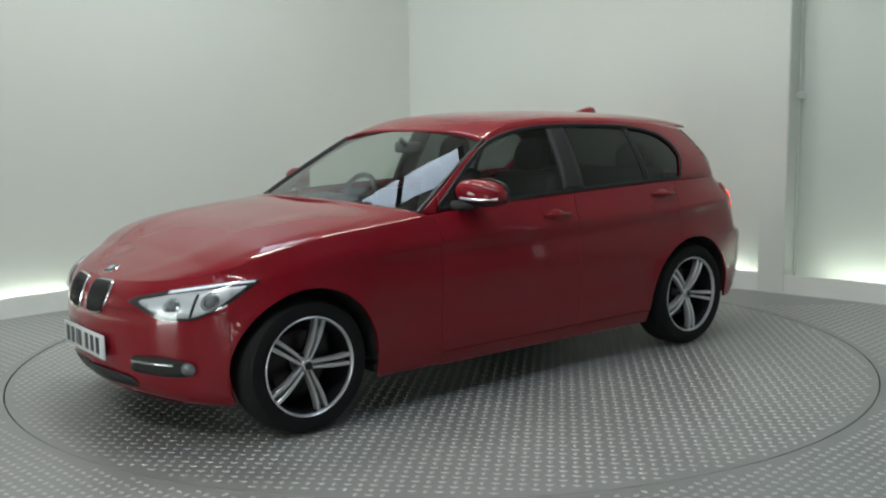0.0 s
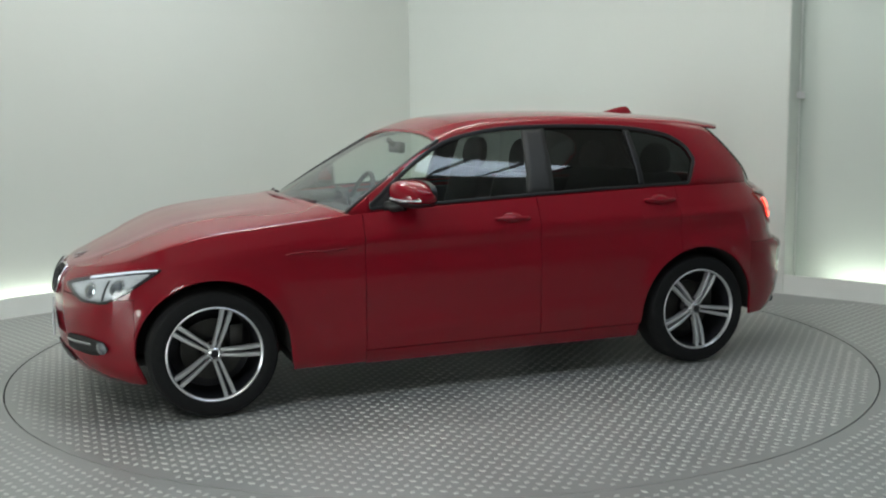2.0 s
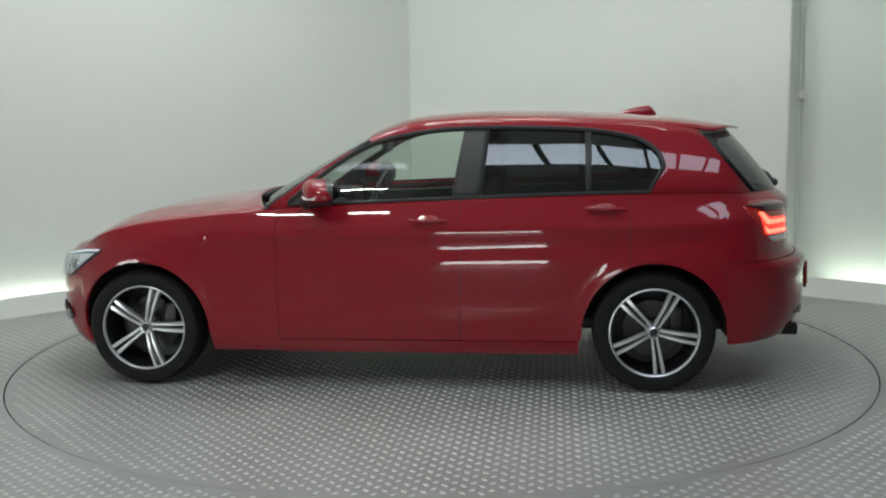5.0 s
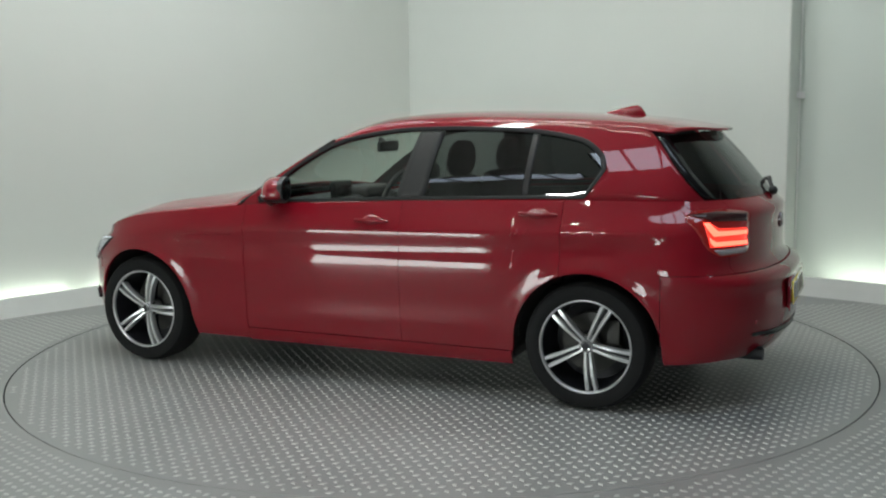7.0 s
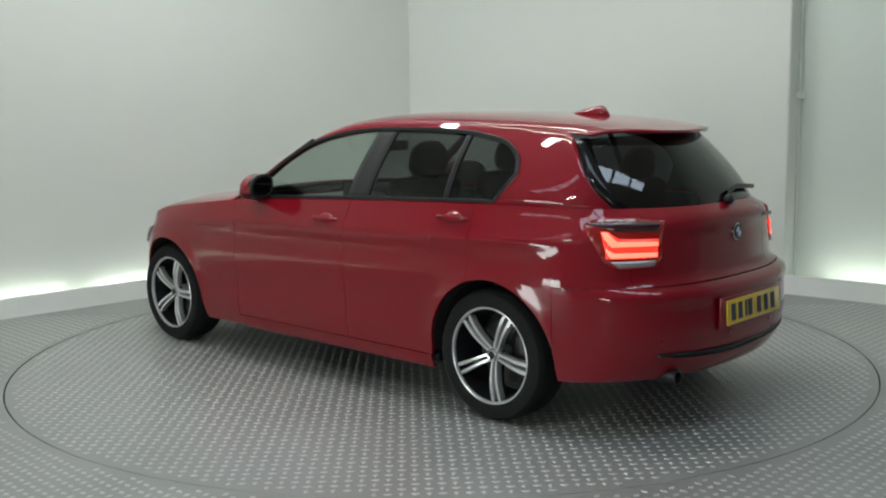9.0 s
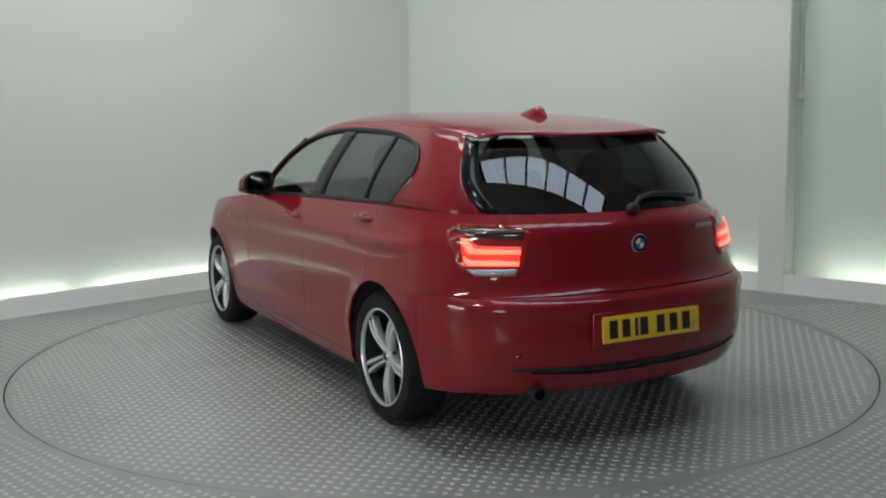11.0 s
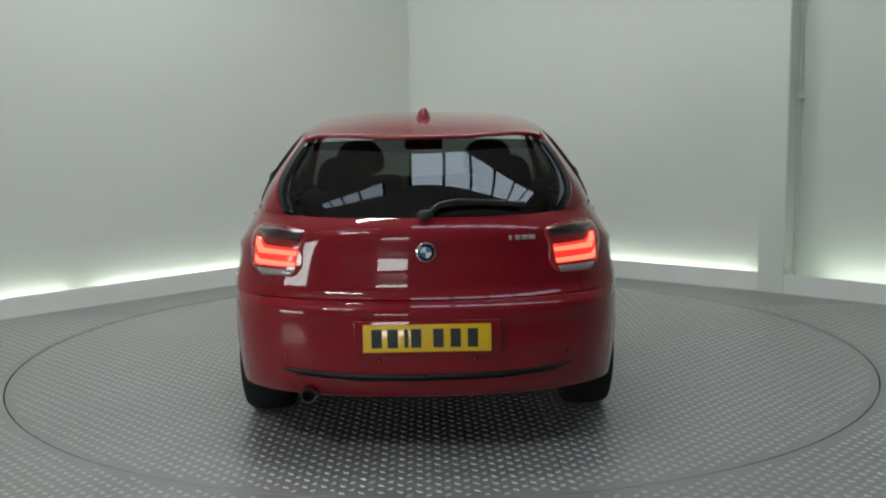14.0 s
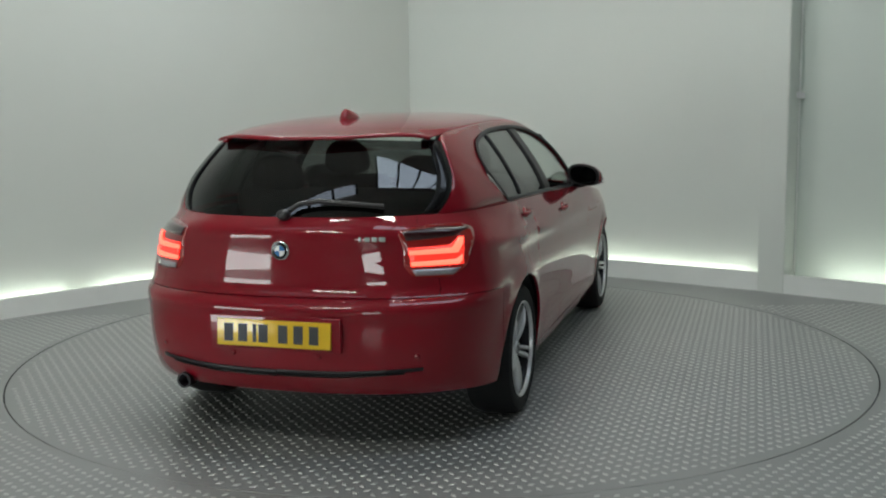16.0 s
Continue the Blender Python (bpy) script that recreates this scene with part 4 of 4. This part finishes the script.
for sg in (1, -1):
    mir = part("wing_mirror", bx(0, 0, 0, 1, 1, 1), M_PAINT, car, "red wing mirror with a black foot")
    bm = bmesh.new()
    bmesh.ops.create_uvsphere(bm, u_segments=28, v_segments=18, radius=1)
    for v in bm.verts:
        x_, y_, z_ = v.co
        x_ = max(-0.45, x_)
        v.co = (0.375 + x_ * (0.070 if x_ > 0 else 0.17) - 0.040 * y_, sg * (0.888 + y_ * 0.114 * (1 - 0.12 * z_)), 1.036 + math.copysign(abs(z_) ** 0.8, z_) * 0.066 - 0.012 * y_)
    bm.to_mesh(mir.data)
    bm.free()
    mir.data.shade_smooth()
    bm = bmesh.new()
    bmesh.ops.create_uvsphere(bm, u_segments=28, v_segments=18, radius=1)
    for v in bm.verts:
        x_, y_, z_ = v.co
        x_, z_ = max(-0.45, x_) * 1.03, min(-0.42, z_)
        v.co = (0.375 + x_ * (0.070 if x_ > 0 else 0.17) - 0.040 * y_, sg * (0.888 + y_ * 0.116 * (1 - 0.12 * z_)), 1.036 + math.copysign(abs(z_) ** 0.8, z_) * 0.069 - 0.012 * y_)
    part("lower_shell", bm, M_BLACK, mir, "black lower mirror shell")
    for nm_, mt_, k_, x_, lb_ in (("housing_rim", M_BLACK, 1.10, 0.2965, "black housing rim"), ("mirror_glass", M_MIRROR, 0.90, 0.2925, "mirror glass")):
        ell = [(0.095 * k_ * math.copysign(abs(math.cos(a)) ** 0.8, math.cos(a)), 0.060 * k_ * math.copysign(abs(math.sin(a)) ** 0.8, math.sin(a))) for a in np.linspace(0, 2 * math.pi, 33)]
        part(nm_, grid([[(x_, sg * 0.888, 1.036)] * 33, [(x_ - 0.35 * y_, sg * (0.888 + y_), 1.036 + z_ - 0.1 * y_) for y_, z_ in ell], [(x_ + 0.030 - 0.35 * y_, sg * (0.888 + y_), 1.036 + z_ - 0.1 * y_) for y_, z_ in ell]]), mt_, mir, lb_)
    part("foot", tube([(0.47, sg * 0.74, 0.965), (0.44, sg * 0.82, 0.972), (0.39, sg * 0.87, 0.982)], 0.030, 12), M_BLACK, mir, "black mirror foot")
    part("indicator", tube([(0.455, sg * 0.84, 1.012), (0.420, sg * 0.94, 1.006), (0.350, sg * 1.002, 1.008)], 0.007), M_REFLECTOR, mir, "slim clear indicator strip")


# ---- wheels ----
def spoke_bm(w0, w1, y0, r0, r1, ang, o0=0.0, o1=0.0):
    """One straight tapered spoke from hub to rim, o0 and o1 beside the ray at ang, a little domed."""
    R = []
    c_, s_ = math.cos(ang), math.sin(ang)
    for k in range(9):
        u = k / 8
        r, w_, o_ = r0 + (r1 - r0) * u, w0 + (w1 - w0) * u, o0 + (o1 - o0) * u
        y_ = y0 + 0.018 * math.sin(math.pi * u * 0.9) - 0.012 * (1 - u)
        row = []
        for t_, dy in ((-w_, -0.035), (-w_, -0.003), (-w_ * 0.75, 0), (w_ * 0.75, 0), (w_, -0.003), (w_, -0.035)):
            row.append((r * c_ - (t_ + o_) * s_, y_ + dy, r * s_ + (t_ + o_) * c_))
        R.append(row)
    return grid(R)


def wheel(parent_m, phase):
    w = part("wheel", lathe([(0.222, -0.10), (0.232, -0.108), (0.262, -0.112), (0.292, -0.105), (0.305, -0.085), (0.312, -0.05), (0.312, 0.05), (0.305, 0.085), (0.292, 0.105), (0.262, 0.114), (0.236, 0.108), (0.222, 0.10)], 72), M_RUBBER, car, "black tyre on a twin-spoke alloy rim", m=parent_m)
    part("rim", lathe([(0.224, 0.098), (0.229, 0.105), (0.2245, 0.108), (0.219, 0.103), (0.217, 0.09)], 72), M_RIM, w, "bright cut alloy rim lip")
    part("barrel", lathe([(0.2155, 0.088), (0.206, 0.02), (0.199, -0.09), (0.15, -0.095), (0.0, -0.095)], 48), M_RIMDARK, w, "dark grey rim barrel")
    part("brake_disc", lathe([(0.06, -0.02), (0.148, -0.02), (0.148, -0.04), (0.06, -0.04)], 48), M_DISC, w, "steel brake disc")
    cal = part("caliper", bx(-0.05, -0.05, -0.05, 0.05, 0.02, 0.05, bevel=0.012), M_DISC, w, m=Matrix.Translation((-0.115, 0, 0.06)) @ Matrix.Diagonal((0.7, 1, 1.3, 1)))
    part("hub", lathe([(0.0, 0.082), (0.026, 0.082), (0.029, 0.078), (0.033, 0.066), (0.046, 0.054), (0.052, 0.03), (0.04, -0.02)], 36), M_RIM, w, "alloy hub")
    part("centre_cap", lathe([(0.0, 0.0855), (0.020, 0.0855), (0.027, 0.0825), (0.027, 0.08)], 24), M_RIMDARK, w, "round centre cap")
    part("cap_ring", lathe([(0.019, 0.0858), (0.0225, 0.0868), (0.026, 0.0838)], 24), M_CHROME, w, "thin bright cap ring")
    for k in range(5):
        a = phase + 2 * math.pi * k / 5
        for q in (-1, 1):
            part("spoke", spoke_bm(0.0066, 0.0100, 0.082, 0.030, 0.2175, a, q * 0.0115, q * 0.0205), M_RIM, w)
        part("spoke_web", spoke_bm(0.010, 0.014, 0.050, 0.05, 0.20, a), M_RIMDARK, w, "dark web between spokes")
        an = a + math.pi / 5
        bm_ = lathe([(0.0, 0.062), (0.008, 0.062), (0.008, 0.05)], 10)
        bmesh.ops.translate(bm_, verts=bm_.verts[:], vec=(0.05 * math.cos(an), 0, 0.05 * math.sin(an)))
        part("bolt", bm_, M_DISC, w)
    return w


for xw, ty, ph in ((WB, 0.752, 180), (-WB, 0.762, 190)):
    wheel(pose(xw, ty, RW), radians(ph))
    wheel(pose(xw, -ty, RW, 0, 0, 180), radians(ph + 8))

# wheel wells and underside
for xw in (WB, -WB):
    for sg in (1, -1):
        R = []
        for a in np.linspace(radians(-4), radians(184), 30):
            c_, s_ = math.cos(a) * (ARCH + 0.004), math.sin(a) * (ARCH + 0.004)
            yo_ = min(0.858, body(s_x(xw + c_), ZW + s_).y - 0.012)
            R.append([(xw + c_, sg * yo_, ZW + s_), (xw + c_, sg * 0.50, ZW + s_), (xw, sg * 0.495, ZW)])
        part("wheel_well", grid(R), M_GAP, car, "black wheel arch liner")
part("underbody", bx(-0.96, -0.80, 0.20, 0.96, 0.80, 0.26, bevel=0.02), M_BLACK, car, "black underside")
part("underbody", bx(-2.02, -0.58, 0.27, -0.96, 0.58, 0.34, bevel=0.02), M_BLACK, car, "black underside")
part("underbody", bx(0.96, -0.50, 0.20, 1.74, 0.50, 0.26, bevel=0.02), M_BLACK, car, "black underside")
part("engine_bay", bx(0.95, -0.50, 0.26, 1.90, 0.50, 0.60, bevel=0.03), M_GAP, car, "dark engine bay")
part("bulkhead", bx(0.72, -0.74, 0.26, 0.76, 0.74, 0.90), M_GAP, car, "dark bulkhead")
part("boot_floor", bx(-2.05, -0.62, 0.50, -1.15, 0.62, 0.53), M_SEAT, car, "dark boot floor")
both("door_card", lambda: panel_bm(s_x(0.62), s_x(-1.55), lambda s: max(0.27, zlow(s) + 0.01), lambda s: ztop(s) - 0.004, rows=10, step=0.05, off=-0.075), M_DASH, car, "black door lining")


# ---- inside ----
def seat(x, y, w_, rake=-14, name="front_seat"):
    st = part(name, bx(x - 0.26, y - w_, 0.40, x + 0.27, y + w_, 0.55, bevel=0.05), M_SEAT, car, "black cloth seat")
    bm_ = bx(-0.06, -w_, 0, 0.07, w_, 0.60, bevel=0.05)
    part("backrest", bm_, M_SEAT, st, m=pose(x - 0.22, y, 0.50, 0, rake, 0))
    return st


def headrest(st, x, y, z):
    bm_ = bmesh.new()
    bmesh.ops.create_uvsphere(bm_, u_segments=24, v_segments=14, radius=1)
    for v in bm_.verts:
        p_ = [math.copysign(abs(c) ** 0.75, c) for c in v.co]
        v.co = (x + 0.005 + p_[0] * 0.052 - 0.012 * p_[2], y + p_[1] * (0.135 - 0.018 * p_[2]), z + 0.095 + p_[2] * 0.098)
    part("headrest", bm_, M_SEAT, st)
    for q in (-0.05, 0.05):
        part("post", tube([(x, y + q, z - 0.08), (x, y + q, z + 0.03)], 0.006), M_CHROME, st)


for y_ in (0.36, -0.36):
    headrest(seat(-0.12, y_, 0.25), -0.50, y_, 1.09)
rear = seat(-0.95, 0, 0.60, -20, "rear_bench")
for y_ in (0.38, -0.38):
    headrest(rear, -1.36, y_, 1.04)
part("dashboard", bx(0.42, -0.70, 0.62, 0.80, 0.70, 0.925, bevel=0.06), M_DASH, car, "dark moulded dashboard")
part("instrument_hood", bx(0.40, -0.52, 0.90, 0.62, -0.20, 0.975, bevel=0.03), M_DASH, car)
sw = part("steering_wheel", bx(-0.02, -0.06, -0.05, 0.03, 0.06, 0.05, bevel=0.02), M_DASH, car, "black steering wheel", m=pose(0.28, -0.36, 0.90, 0, -24, 0))
part("wheel_rim", tube([(0, 0.185 * math.cos(a), 0.185 * math.sin(a)) for a in np.linspace(0, 2 * math.pi, 37)], 0.016), M_DASH, sw)
for a in (0, 180, 270):
    part("wheel_spoke", tube([(0, 0, 0), (0, 0.18 * math.cos(radians(a)), 0.18 * math.sin(radians(a)))], 0.014), M_DASH, sw)
part("rear_view_mirror", bx(0.13, -0.12, 1.205, 0.16, 0.12, 1.27, bevel=0.014), M_BLACK, car, "black rear-view mirror")
part("mirror_stem", tube([(0.20, 0, 1.285), (0.16, 0, 1.25)], 0.016), M_BLACK, car)
part("screen", bx(0.47, -0.12, 0.92, 0.49, 0.12, 1.02, bevel=0.008), M_GLOSSBLACK, car, "dark dashboard screen")


# ---- what moves: the table and the car on it turn together ----
TURN = [(0.0, 218.3), (1.0, 209.32), (2.0, 200.38), (3.0, 191.46), (4.0, 182.40), (6.5, 159.62), (7.5, 150.58), (8.5, 141.40), (9.0, 136.8), (11.5, 113.44), (12.5, 104.42), (13.5, 95.40), (14.5, 86.37), (15.5, 77.30), (16.0, 72.72)]


def motions():
    walk(table, [(t, pose(0, 0, 0, 0, 0, a)) for t, a in TURN])
    walk(car, [(t, pose(0, 0, 0, 0, 0, a) @ pose(0.150, 0.090, 0.0)) for t, a in TURN])


motions()
